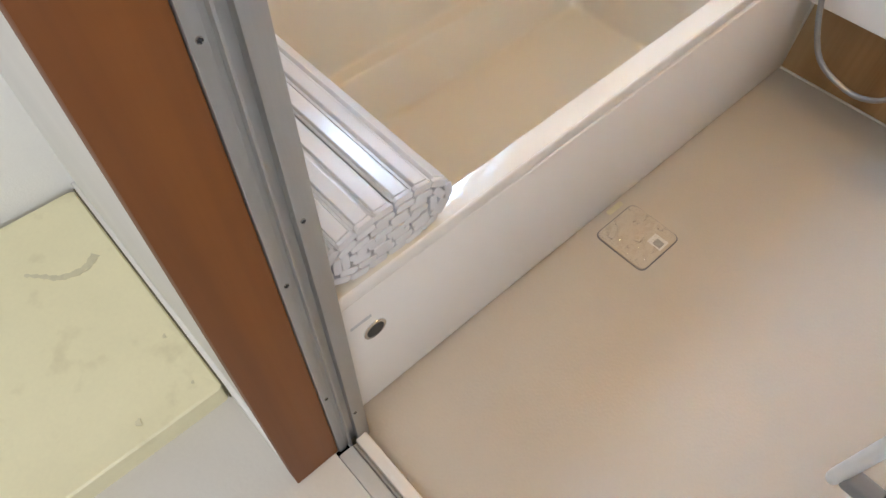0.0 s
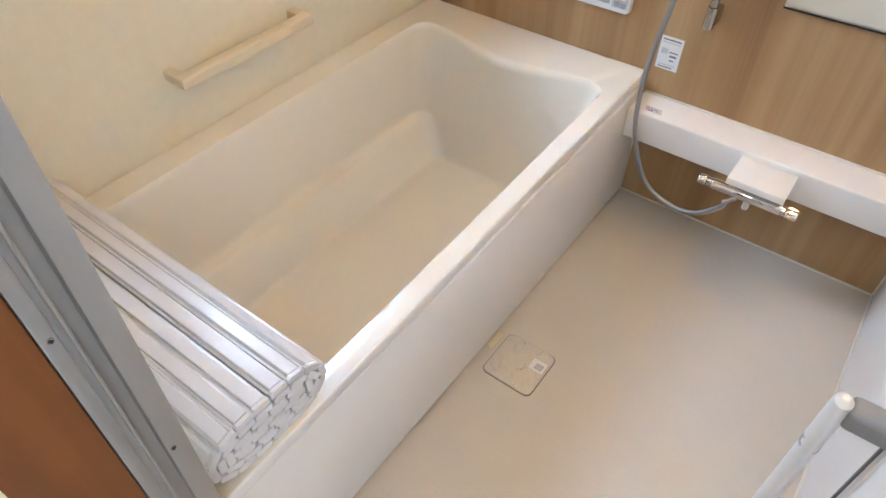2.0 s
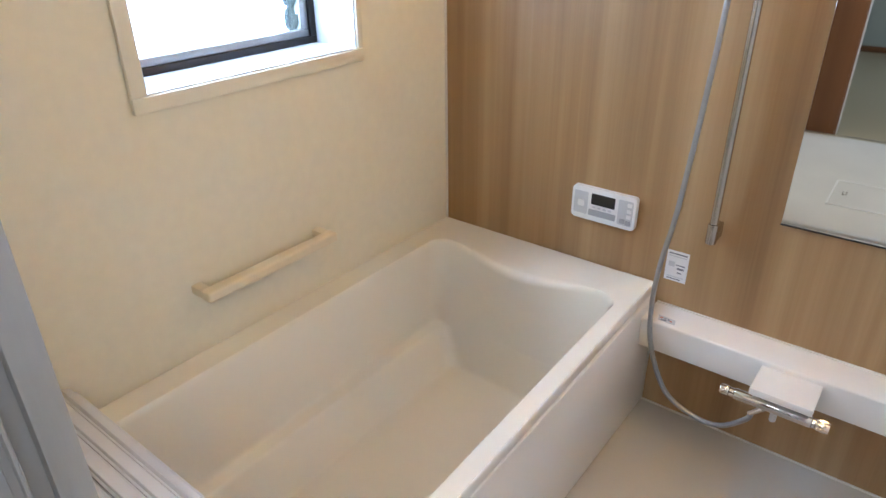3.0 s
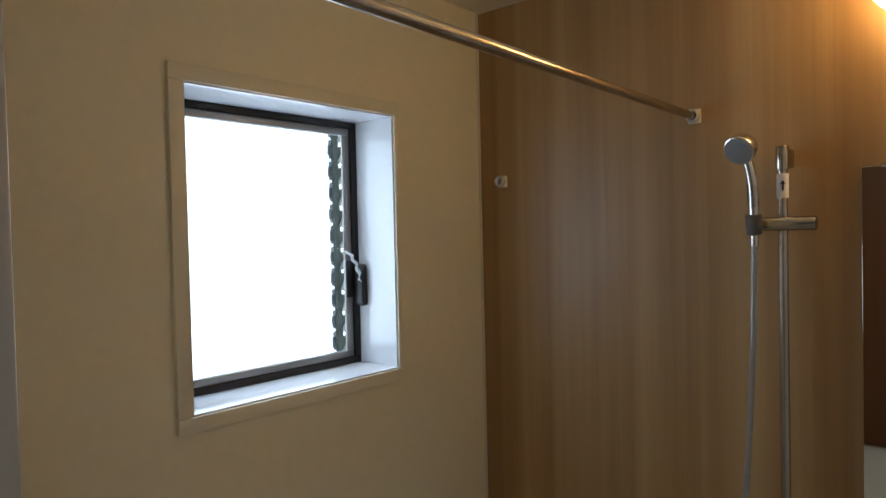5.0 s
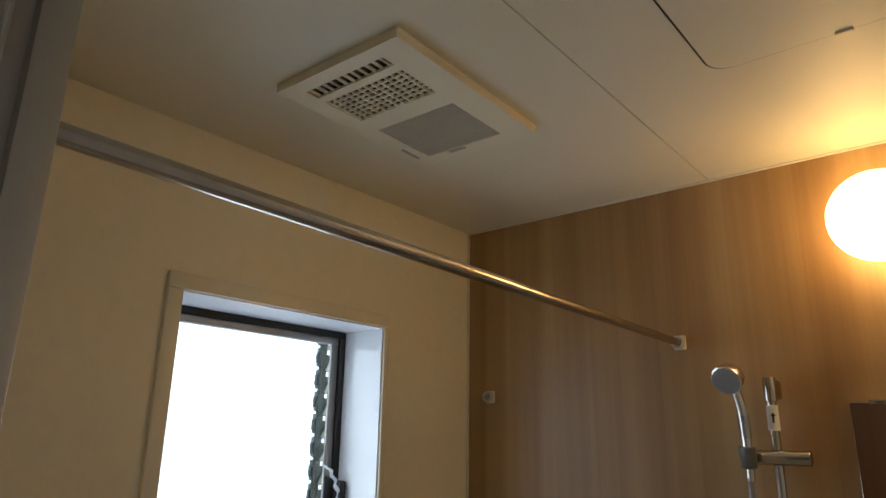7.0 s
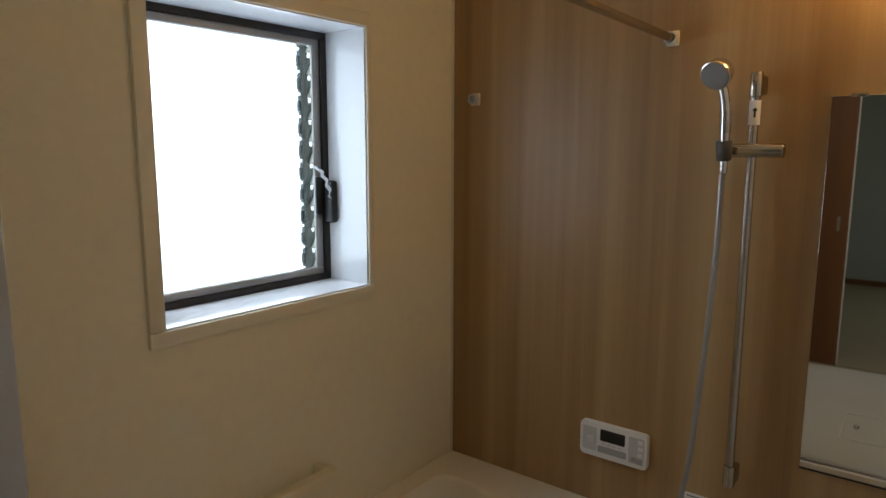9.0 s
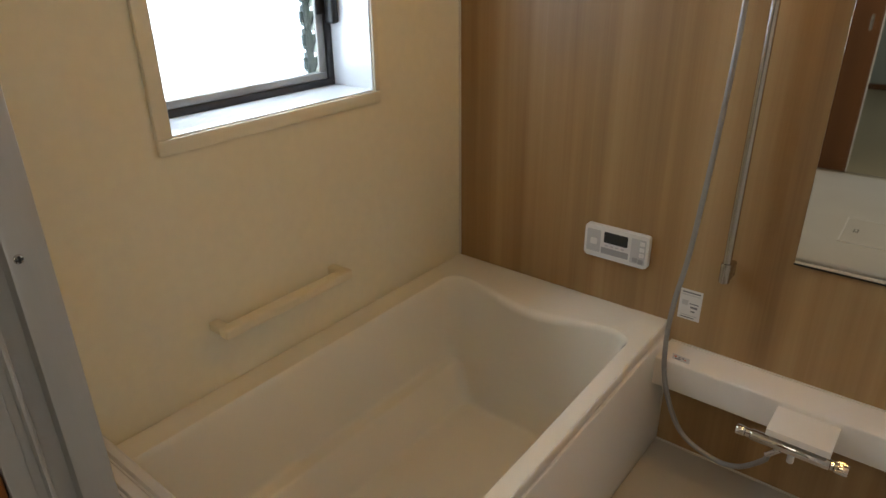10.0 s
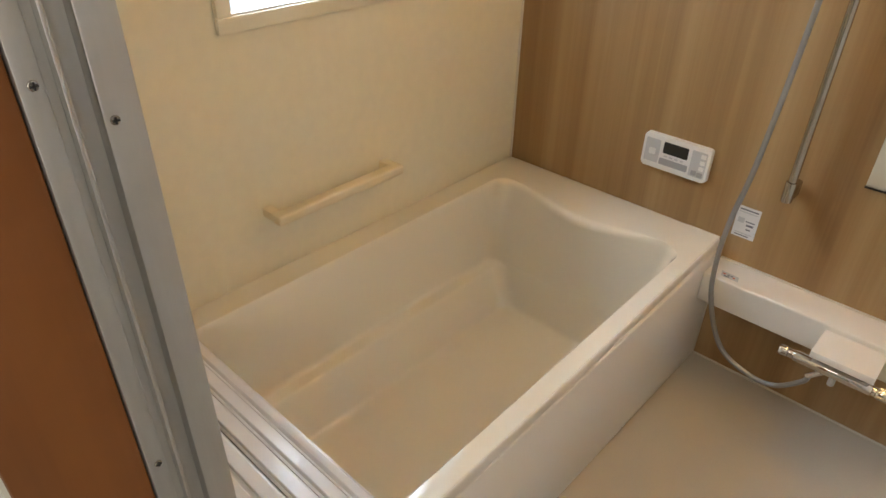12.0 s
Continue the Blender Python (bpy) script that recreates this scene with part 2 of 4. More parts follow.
def add_box(bm, x0, x1, y0, y1, z0, z1, bevel=0.0, seg=2):
    got = bmesh.ops.create_cube(bm, size=1.0)["verts"]
    for v in got:
        v.co = Vector(((x0 + x1) / 2 + v.co.x * (x1 - x0), (y0 + y1) / 2 + v.co.y * (y1 - y0), (z0 + z1) / 2 + v.co.z * (z1 - z0)))
    if bevel:
        edges = list({e for v in got for e in v.link_edges})
        bmesh.ops.bevel(bm, geom=edges, offset=bevel, segments=seg, profile=0.5, affect='EDGES')
        # the six broad faces stay flat, the rounded edges run smooth
        for f in bm.faces:
            f.normal_update()
            if max(abs(c) for c in f.normal) < 0.9995:
                f.smooth = True
    return bm


def box(*a, **k):
    return add_box(bmesh.new(), *a, **k)


def add_rod(bm, p, q, r, r2=None, seg=20, bevel=0.0):
    p, q = Vector(p), Vector(q)
    turn = (q - p).to_track_quat('Z', 'Y').to_matrix().to_4x4()
    got = bmesh.ops.create_cone(bm, cap_ends=True, segments=seg, radius1=r, radius2=r if r2 is None else r2, depth=(q - p).length,
                                matrix=Matrix.Translation((p + q) / 2) @ turn)["verts"]
    if bevel:
        faces = {f for v in got for f in v.link_faces if len(f.verts) > 4}
        bmesh.ops.bevel(bm, geom=list({e for f in faces for e in f.edges}), offset=bevel, segments=2, profile=0.5, affect='EDGES')
    return bm


def rod(*a, **k):
    return add_rod(bmesh.new(), *a, **k)


def smooth_path(pts, steps=8):
    """Catmull-Rom through the points."""
    p = [Vector(q) for q in pts]
    p = [p[0] * 2 - p[1]] + p + [p[-1] * 2 - p[-2]]
    out = []
    for i in range(1, len(p) - 2):
        for s in range(steps):
            t = s / steps
            out.append(0.5 * (2 * p[i] + (p[i + 1] - p[i - 1]) * t + (2 * p[i - 1] - 5 * p[i] + 4 * p[i + 1] - p[i + 2]) * t * t
                              + (3 * p[i] - p[i - 1] - 3 * p[i + 1] + p[i + 2]) * t ** 3))
    return out + [p[-2]]


def tube(pts, r, seg=12, ridge=0.0):
    bm = bmesh.new()
    rings = []
    side = Vector((1, 0, 0))
    for i, c in enumerate(pts):
        d = (pts[min(i + 1, len(pts) - 1)] - pts[max(i - 1, 0)]).normalized()
        side = (side - d * side.dot(d)).normalized()
        up = d.cross(side)
        rr = r * (1 + (ridge if i % 2 else 0))
        rings.append([bm.verts.new(c + rr * (math.cos(a) * side + math.sin(a) * up)) for a in (2 * math.pi * k / seg for k in range(seg))])
    for a, b in zip(rings, rings[1:]):
        for k in range(seg):
            bm.faces.new((a[k], a[(k + 1) % seg], b[(k + 1) % seg], b[k]))
    bm.faces.new(rings[0])
    bm.faces.new(rings[-1])
    return bm


def rounded(x0, x1, y0, y1, r, n=10, side=14):
    """A rounded rectangle, counter-clockwise from its right side, evenly dealt."""
    pts = []
    for cx, cy, a0 in ((x1 - r, y1 - r, 0), (x0 + r, y1 - r, 90), (x0 + r, y0 + r, 180), (x1 - r, y0 + r, 270)):
        for k in range(n + 1):
            a = radians(a0 + 90 * k / n)
            pts.append((cx + r * math.cos(a), cy + r * math.sin(a)))
        nx = {0: (x0 + r, y1), 90: (x0, y0 + r), 180: (x1 - r, y0), 270: (x1, y1 - r)}[a0]
        lx, ly = pts[-1]
        for k in range(1, side):
            pts.append((lx + (nx[0] - lx) * k / side, ly + (nx[1] - ly) * k / side))
    return pts


def slab_plan(outline, z0, z1, bevel=0.0):
    """An upright slab with the outline given as x, y pairs."""
    bm = bmesh.new()
    bot = [bm.verts.new((x, y, z0)) for x, y in outline]
    top = [bm.verts.new((x, y, z1)) for x, y in outline]
    f = bm.faces.new(top)
    g = bm.faces.new(bot)
    for k in range(len(top)):
        j = (k + 1) % len(top)
        bm.faces.new((bot[k], bot[j], top[j], top[k]))
    if bevel:
        bmesh.ops.bevel(bm, geom=list(f.edges), offset=bevel, segments=2, profile=0.5, affect='EDGES')
    return bm


def plate_xz(x0, x1, z0, z1, y, depth, r=0.006, bevel=0.0015):
    """A rounded plate that stands on a wall and faces -y, its back at y."""
    bm = slab_plan(rounded(x0, x1, z0, z1, r, 5, 2), 0, depth, bevel)
    for v in bm.verts:
        v.co = Vector((v.co.x, y - v.co.z, v.co.y))
    return bm

# ---- structure ----
W, D, H = 1.6, 1.6, 2.211       # bathroom: width, depth, height
SILL = 0.07                     # washroom floor above the bathroom floor
WY0, WY1, WZ0, WZ1 = 0.566, 1.193, 1.099, 1.825   # window opening in the wall

solo("floor", slab_plan([(0.74, -0.02), (W + 0.05, -0.02), (W + 0.05, D + 0.05), (0.74, D + 0.05)], -0.08, 0.0), FLOOR,
     "beige textured bathroom floor", kind="structure")

bm = bmesh.new()
for a in ((-0.2, 0, -0.12, WY0, -0.1, H + 0.1), (-0.2, 0, WY1, D + 0.1, -0.1, H + 0.1), (-0.2, 0, WY0, WY1, -0.1, WZ0), (-0.2, 0, WY0, WY1, WZ1, H + 0.1)):
    add_box(bm, *a)
solo("wall_west", bm, CREAM, "cream panel wall with a window", kind="structure")
solo("wall_north", box(0, W, D, D + 0.1, -0.1, H + 0.1), WOOD, "wood-grain panel wall", kind="structure")
solo("wall_east", box(W, W + 0.1, -0.1, D + 0.1, -0.1, H + 0.1), WHITEWALL, "white panel wall", kind="structure")

JX0, JX1, DOORTOP = 0.862, 1.545, 1.96     # door opening between the jambs
bm = bmesh.new()
for a in ((-0.06, JX0 - 0.02, -0.03, 0.0, -0.1, H + 0.1), (JX1 + 0.02, W, -0.03, 0.0, -0.1, H + 0.1), (JX0 - 0.02, JX1 + 0.02, -0.03, 0, DOORTOP + 0.03, H + 0.1)):
    add_box(bm, *a)
solo("wall_south", bm, CREAM, "cream panel wall around the door", kind="structure")

# ceiling with a panel joint and the moulding along its foot, in one piece
bm = bmesh.new()
add_box(bm, -0.05, 0.828, -0.05, D + 0.05, H, H + 0.06, bevel=0.0)
add_box(bm, 0.831, W + 0.05, -0.05, D + 0.05, H, H + 0.06, bevel=0.0)
add_box(bm, 0.826, 0.833, 0.0, D, H + 0.004, H + 0.05)
solo("ceiling", bm, CEIL, "cream ceiling boards with a joint", kind="structure", smooth=False)

# corner beads
bm = bmesh.new()
add_box(bm, 0.0, 0.007, D - 0.007, D, 0.44, H, bevel=0.002)
solo("trim", bm, CAULK, "pale caulk bead in the wall corner", kind="structure")
bm = bmesh.new()
add_box(bm, 0.80, W, D - 0.006, D, 0.0, 0.006, bevel=0.002)
add_box(bm, W - 0.006, W, 0.0, D, 0.0, 0.006, bevel=0.002)
add_box(bm, W - 0.006, W, D - 0.006, D, 0.006, H, bevel=0.002)
add_box(bm, 0.0, W, D - 0.006, D, H - 0.006, H, bevel=0.002)
add_box(bm, 0.801, 0.8085, D - 0.0125, D - 0.006, 0.006, 0.275)
solo("trim_floor", bm, CAULK, "pale caulk bead along the floor edge", kind="structure")

# washroom
WS = -1.72
solo("floor_washroom", box(-0.12, 2.5, WS, -0.077, SILL - 0.15, SILL), VINYL, "pale vinyl washroom floor", kind="structure")
bm = bmesh.new()
for a in ((-0.06, 0.835, -0.15, -0.032, SILL - 0.1, 2.5), (1.573, 2.5, -0.15, -0.032, SILL - 0.1, 2.5), (0.835, 1.573, -0.15, -0.032, 2.092, 2.5)):
    add_box(bm, *a)
solo("wall_washroom_north", bm, PAPER, "white papered washroom wall", kind="structure")
solo("wall_washroom_west", box(-0.12, -0.01, WS, -0.15, SILL - 0.1, 2.5), PAPER, "white papered washroom wall", kind="structure")
bm = bmesh.new()
for a in ((2.5, 2.6, WS, -1.45, SILL - 0.1, 2.5), (2.5, 2.6, -0.45, -0.03, SILL - 0.1, 2.5), (2.5, 2.6, -1.45, -0.45, SILL - 0.1, 1.0), (2.5, 2.6, -1.45, -0.45, 1.9, 2.5)):
    add_box(bm, *a)
solo("wall_washroom_east", bm, PAPER, "white papered washroom wall with a window opening", kind="structure")
bm = bmesh.new()
for a in ((-0.12, 0.12, WS - 0.1, WS, SILL - 0.1, 2.5), (1.66, 2.6, WS - 0.1, WS, SILL - 0.1, 2.5), (0.12, 1.66, WS - 0.1, WS, 2.08, 2.5)):
    add_box(bm, *a)
solo("wall_washroom_south", bm, DIMPAPER, "grey-green papered washroom wall, dimness put into its colour", kind="structure")
solo("ceiling_washroom", box(-0.12, 2.6, WS - 0.1, -0.03, 2.4, 2.5), CEIL, "white washroom ceiling", kind="structure")
wd = thing("door_2", "brown wooden sliding washroom door, half open", "door", (0.52, WS, SILL), kind="structure")
dl2 = part("door_leaf", box(0.150, 0.884, WS - 0.070, WS - 0.034, SILL + 0.004, 2.05, bevel=0.002), CASINGX, wd)
part("leaf_edge", box(0.8843, 0.889, WS - 0.069, WS - 0.035, SILL + 0.006, 2.048, bevel=0.001), HATCHM, dl2, "pale edge strip")
pl = part("flush_pull", plate_xz(0.818, 0.836, 0.99, 1.09, WS - 0.0338, 0.0025, 0.008, 0.001), STEEL, dl2, "satin metal flush pull")
for v in pl.data.vertices:      # it faces the washroom
    v.co.y = 2 * (WS - 0.0338) - v.co.y
part("casing", box(0.1205, 0.149, WS - 0.102, WS + 0.012, SILL, 2.079, bevel=0.002), CASINGX, wd)
part("casing", box(1.631, 1.6595, WS - 0.102, WS + 0.012, SILL, 2.079, bevel=0.002), CASINGX, wd)
part("head_casing", box(0.1495, 1.6305, WS - 0.102, WS + 0.012, 2.055, 2.0795, bevel=0.002), CASINGX, wd)
part("floor_rail", box(0.1495, 1.6305, WS - 0.058, WS - 0.046, SILL - 0.002, SILL + 0.001), SASH, wd, "dark floor rail")
# room beyond the sliding door
HE = -5.3
solo("floor_hall", box(-0.6, 2.9, HE - 0.1, WS - 0.0005, SILL - 0.15, SILL - 0.002), HALLWOOD, "tan wooden floor of the next room", kind="structure")
solo("wall_hall_south", box(-0.6, 2.9, HE - 0.1, HE, SILL - 0.0015, 2.5), DIMPAPER, "grey-green papered wall of the next room, dimness put into its colour", kind="structure")
solo("wall_hall_west", box(-0.7, -0.6, HE - 0.1, WS - 0.1, SILL - 0.1, 2.5), PAPER, "white papered wall of the next room", kind="structure")
bm = bmesh.new()
for a in ((2.9, 3.0, HE - 0.1, -4.2, SILL - 0.1, 2.5), (2.9, 3.0, -2.6, WS - 0.1, SILL - 0.1, 2.5), (2.9, 3.0, -4.2, -2.6, SILL - 0.1, 0.5), (2.9, 3.0, -4.2, -2.6, 2.1, 2.5)):
    add_box(bm, *a)
solo("wall_hall_east", bm, PAPER, "white papered wall of the next room with a window opening", kind="structure")
bm = bmesh.new()
add_box(bm, -0.7, -0.12, WS - 0.1, WS, SILL - 0.1, 2.5)
add_box(bm, 2.6, 3.0, WS - 0.1, WS, SILL - 0.1, 2.5)
solo("wall_hall_north", bm, PAPER, "white papered wall of the next room", kind="structure")
solo("ceiling_hall", box(-0.7, 3.0, HE - 0.1, WS - 0.1005, 2.4, 2.5), CEIL, "white ceiling of the next room", kind="structure")
solo("baseboard_hall", box(-0.6, 2.9, HE, HE + 0.009, SILL - 0.0015, SILL + 0.06, bevel=0.001), CASINGX, "brown baseboard of the next room", kind="structure")
hat = thing("floor_hatch", "pale vinyl floor hatch in a thin bright frame", "floor hatch", (1.29, -0.61, SILL))
HY0, HY1 = -0.820, -0.410
bm = bmesh.new()
for a in ((1.030, 1.560, HY0, HY0 + 0.009), (1.030, 1.560, HY1 - 0.009, HY1), (1.030, 1.039, HY0 + 0.0095, HY1 - 0.0095), (1.551, 1.560, HY0 + 0.0095, HY1 - 0.0095)):
    add_box(bm, *a, SILL, SILL + 0.004)
part("hatch_frame", bm, HATCHM, hat, "thin bright metal frame")
part("hatch_panel", box(1.042, 1.548, HY0 + 0.012, HY1 - 0.012, SILL, SILL + 0.002), VINYL, hat)
part("pull_ring", slab_plan(rounded(1.082, 1.104, -0.640, -0.588, 0.006, 6, 2), SILL + 0.0021, SILL + 0.004, 0.0008), STEEL, hat, "recessed steel pull")
part("pull_inset", slab_plan(rounded(1.087, 1.099, -0.634, -0.594, 0.004, 6, 2), SILL + 0.0041, SILL + 0.0046), VINYL, hat)
solo("baseboard", box(-0.01, 0.834, -0.1592, -0.1502, SILL + 0.0005, SILL + 0.060, bevel=0.001), PAPER, "low white washroom baseboard", kind="structure")

# bright sky outside the window
bm = bmesh.new()
bmesh.ops.create_grid(bm, x_segments=1, y_segments=1, size=1.0, matrix=Matrix.Translation((-1.6, 0.9, 1.55)) @ pose(0, 0, 0, 0, 90, 0) @ Matrix.Diagonal((2.6, 3.6, 1, 1)))
solo("backdrop", bm, DAY, "overcast bright sky", kind="structure", smooth=False)

# ---- door ----
frame_thing = thing("door_1", "grey aluminium bathroom door frame in brown wooden casing", "door frame", (JX0, -0.05, 0.06), kind="structure")


def jamb(x, s):
    """Left (s=1) or right (s=-1) jamb: brown casing, outer flange, raised lip, inner face."""
    def bx(a, b, *r, **k):
        return box(min(x + s * a, x + s * b), max(x + s * a, x + s * b), *r, **k)
    part("casing", bx(-0.027, 0.006, -0.160, -0.070, SILL, 2.05, bevel=0.002), CASING, frame_thing, "brown wooden casing")
    fb = bx(-0.02, 0.009, -0.069, -0.054, SILL - 0.005, DOORTOP + 0.05, bevel=0.001)
    fl = part("jamb_flange", fb, ALU, frame_thing)
    part("jamb_groove", bx(-0.02, 0.0068, -0.0538, -0.0477, SILL - 0.005, DOORTOP + 0.05), ALU, frame_thing)
    part("jamb_lip", bx(-0.02, 0.015, -0.0475, -0.0440, SILL - 0.005, DOORTOP + 0.05, bevel=0.001), ALU, frame_thing)
    part("jamb_recess", bx(-0.02, -0.004, -0.0435, -0.0272, SILL - 0.03, DOORTOP + 0.05), ALU, frame_thing)
    inner = part("jamb_face", bx(-0.02, 0.008, -0.027, -0.0005, SILL - 0.03, DOORTOP + 0.05, bevel=0.002), ALU, frame_thing)
    for y, zs, ow, dx in ((-0.0605, (0.311, 0.646, 0.981, 1.316, 1.651), fl, 0.009), (-0.020, (0.179, 0.731, 1.283, 1.835), inner, 0.008)):
        for z in zs:
            b = rod((x + s * (dx - 0.001), y, z), (x + s * (dx + 0.0012), y, z), 0.0034, seg=14, bevel=0.0006)
            part("screw", b, STEEL, ow, "steel cross-head screw")
            b = bmesh.new()
            add_box(b, x + s * dx - 0.0016, x + s * dx + 0.0016, y - 0.0025, y + 0.0025, z - 0.0007, z + 0.0007)
            add_box(b, x + s * dx - 0.0016, x + s * dx + 0.0016, y - 0.0007, y + 0.0007, z - 0.0025, z + 0.0025)
            for v in b.verts:
                v.co.x += s * 0.0006
            part("screw_slot", b, BLACK, ow)


jamb(JX0, 1)
jamb(JX1, -1)
part("head_casing", box(JX0 - 0.027, JX1 + 0.027, -0.16, -0.07, 2.0505, 2.09, bevel=0.002), CASING, frame_thing)
part("head_rail", box(JX0 + 0.0095, JX1 - 0.0095, -0.069, -0.0005, DOORTOP, DOORTOP + 0.05, bevel=0.002), ALU, frame_thing)
b = bmesh.new()
add_box(b, JX0 + 0.0075, JX0 + 0.0095, -0.016, -0.011, 1.838, 1.872)
add_box(b, JX0 + 0.0075, JX0 + 0.0095, -0.027, -0.024, 1.838, 1.852)
part("latch_slot", b, BLACK, frame_thing, "dark slots in the jamb")
# threshold: two rails and the dark track between them
part("sill_outer", box(JX0 + 0.0155, JX1 - 0.0155, -0.076, -0.046, 0.0, SILL + 0.004, bevel=0.002), ALUWHITE, frame_thing)
part("sill_track", box(JX0 + 0.0155, JX1 - 0.0155, -0.0455, -0.0345, 0.0, SILL - 0.008), SASH, frame_thing, "dark track in the threshold")
part("sill_guide", box(JX0 + 0.0155, JX1 - 0.0155, -0.042, -0.039, SILL - 0.008, SILL - 0.001), ALU, frame_thing)
part("sill_inner", box(JX0 + 0.0085, JX1 - 0.0085, -0.034, -0.009, 0.0005, SILL - 0.004, bevel=0.003), COUNTER, frame_thing, "pale resin threshold edge")

# folding leaf, folded open into the room beside the wall
leaf = thing("folding_door", "white folding bathroom door, folded open, with upright bar handle", "door", (1.48, 0.2, 0.09))


def leaf_panel(name, p, q):
    p, q = Vector((*p, 0)), Vector((*q, 0))
    u = (q - p).normalized()
    L = (q - p).length
    turn = Matrix.Translation(p) @ Matrix(((u.x, -u.y, 0, 0), (u.y, u.x, 0, 0), (0, 0, 1, 0), (0, 0, 0, 1)))

    def place(b):
        b.transform(turn)
        return b
    pn = part(name, place(box(0.02, L - 0.02, -0.004, 0.004, 0.12, 1.90)), WHITE, leaf, "translucent white door panel")
    for a in ((0, 0.022), (L - 0.022, L)):
        part("stile", place(box(a[0], a[1], -0.006, 0.006, 0.09, 1.93, bevel=0.002)), WHITE, pn)
    for a in ((0.09, 0.15), (1.87, 1.93)):
        part("rail", place(box(0.0225, L - 0.0225, -0.011, 0.011, a[0], a[1], bevel=0.003)), ALUWHITE, pn)


leaf_panel("leaf", (1.452, 0.03), (1.497, 0.35))
part("gasket", box(1.4885, 1.4925, 0.3495, 0.3535, 0.09, 1.93), DGREY, leaf, "dark rubber edge seal")
leaf_panel("leaf", (1.512, 0.352), (1.520, 0.03))
hx, hy = 1.4405, 0.345
bm = bmesh.new()
rings = []
for z, q in ((0.420, 0.6), (0.424, 0.9), (0.432, 1.0), (0.908, 1.0), (0.916, 0.86), (0.920, 0.35)):
    rings.append([bm.verts.new((hx + 0.0098 * q * math.cos(2 * math.pi * k / 28), hy + 0.0118 * q * math.sin(2 * math.pi * k / 28), z)) for k in range(28)])
for p, q in zip(rings, rings[1:]):
    for k in range(28):
        bm.faces.new((p[k], p[(k + 1) % 28], q[(k + 1) % 28], q[k]))
bm.faces.new(rings[0])
bm.faces.new(rings[-1])
part("bar_handle", bm, BARW, leaf, "silver-white upright bar handle")
for z in (0.905, 0.445):
    part("handle_bracket", box(hx + 0.006, 1.4915, hy - 0.012, hy + 0.016, z - 0.014, z + 0.012, bevel=0.006, seg=3), MGREY, leaf, "grey plastic handle bracket")

# ---- window ----
win = thing("window_1", "dark bronze bathroom window with pale trim, lever handle and clear glass", "window", (0, 0.88, WZ0), kind="structure")
TY0, TY1, TZ0, TZ1 = 0.531, 1.213, 1.065, 1.862
part("trim_bottom", box(-0.004, 0.012, TY0, TY1, TZ0, WZ0, bevel=0.003), TRIM, win)
part("trim_top", box(-0.004, 0.012, TY0, TY1, WZ1, TZ1, bevel=0.003), TRIM, win)
part("trim_side", box(-0.004, 0.0115, TY0, WY0, WZ0 + 0.0003, WZ1 - 0.0003, bevel=0.003), TRIM, win)
part("trim_side", box(-0.004, 0.0115, WY1, TY1, WZ0 + 0.0003, WZ1 - 0.0003, bevel=0.003), TRIM, win)
part("reveal_bottom", box(-0.15, 0.004, WY0, WY1, WZ0, WZ0 + 0.004), REVEAL, win)
part("reveal_top", box(-0.15, 0.004, WY0, WY1, WZ1 - 0.004, WZ1), REVEAL, win)
part("reveal_side", box(-0.15, 0.004, WY0, WY0 + 0.004, WZ0 + 0.0042, WZ1 - 0.0042), REVEAL, win)
part("reveal_side", box(-0.15, 0.004, WY1 - 0.004, WY1, WZ0 + 0.0042, WZ1 - 0.0042), REVEAL, win)
fy0, fy1, fz0, fz1 = WY0, WY1, WZ0, WZ1
for a in ((fy0, fy1, fz0, fz0 + 0.022), (fy0, fy1, fz1 - 0.022, fz1), (fy0, fy0 + 0.024, fz0 + 0.0223, fz1 - 0.0223), (fy1 - 0.024, fy1, fz0 + 0.0223, fz1 - 0.0223)):
    part("window_frame", box(-0.195, -0.151, *a, bevel=0.002), DARK, win)
sash = part("sash", box(-0.186, -0.158, fy0 + 0.0245, fy1 - 0.0245, fz0 + 0.0225, fz0 + 0.042, bevel=0.002), SASH, win, "grey metal sash")
part("sash_rail", box(-0.186, -0.158, fy0 + 0.0245, fy1 - 0.0245, fz1 - 0.042, fz1 - 0.0225, bevel=0.002), SASH, sash)
part("sash_stile", box(-0.186, -0.158, fy0 + 0.0245, fy0 + 0.05, fz0 + 0.0423, fz1 - 0.0423, bevel=0.002), SASH, sash)
part("sash_stile", box(-0.166, -0.158, fy1 - 0.051, fy1 - 0.0245, fz0 + 0.0423, fz1 - 0.0423, bevel=0.002), SASH, sash)
pane = part("pane", box(-0.176, -0.170, fy0 + 0.051, fy1 - 0.030, fz0 + 0.043, fz1 - 0.043), GLASS, win, "clear glass pane", smooth=False)
pane.visible_shadow = False
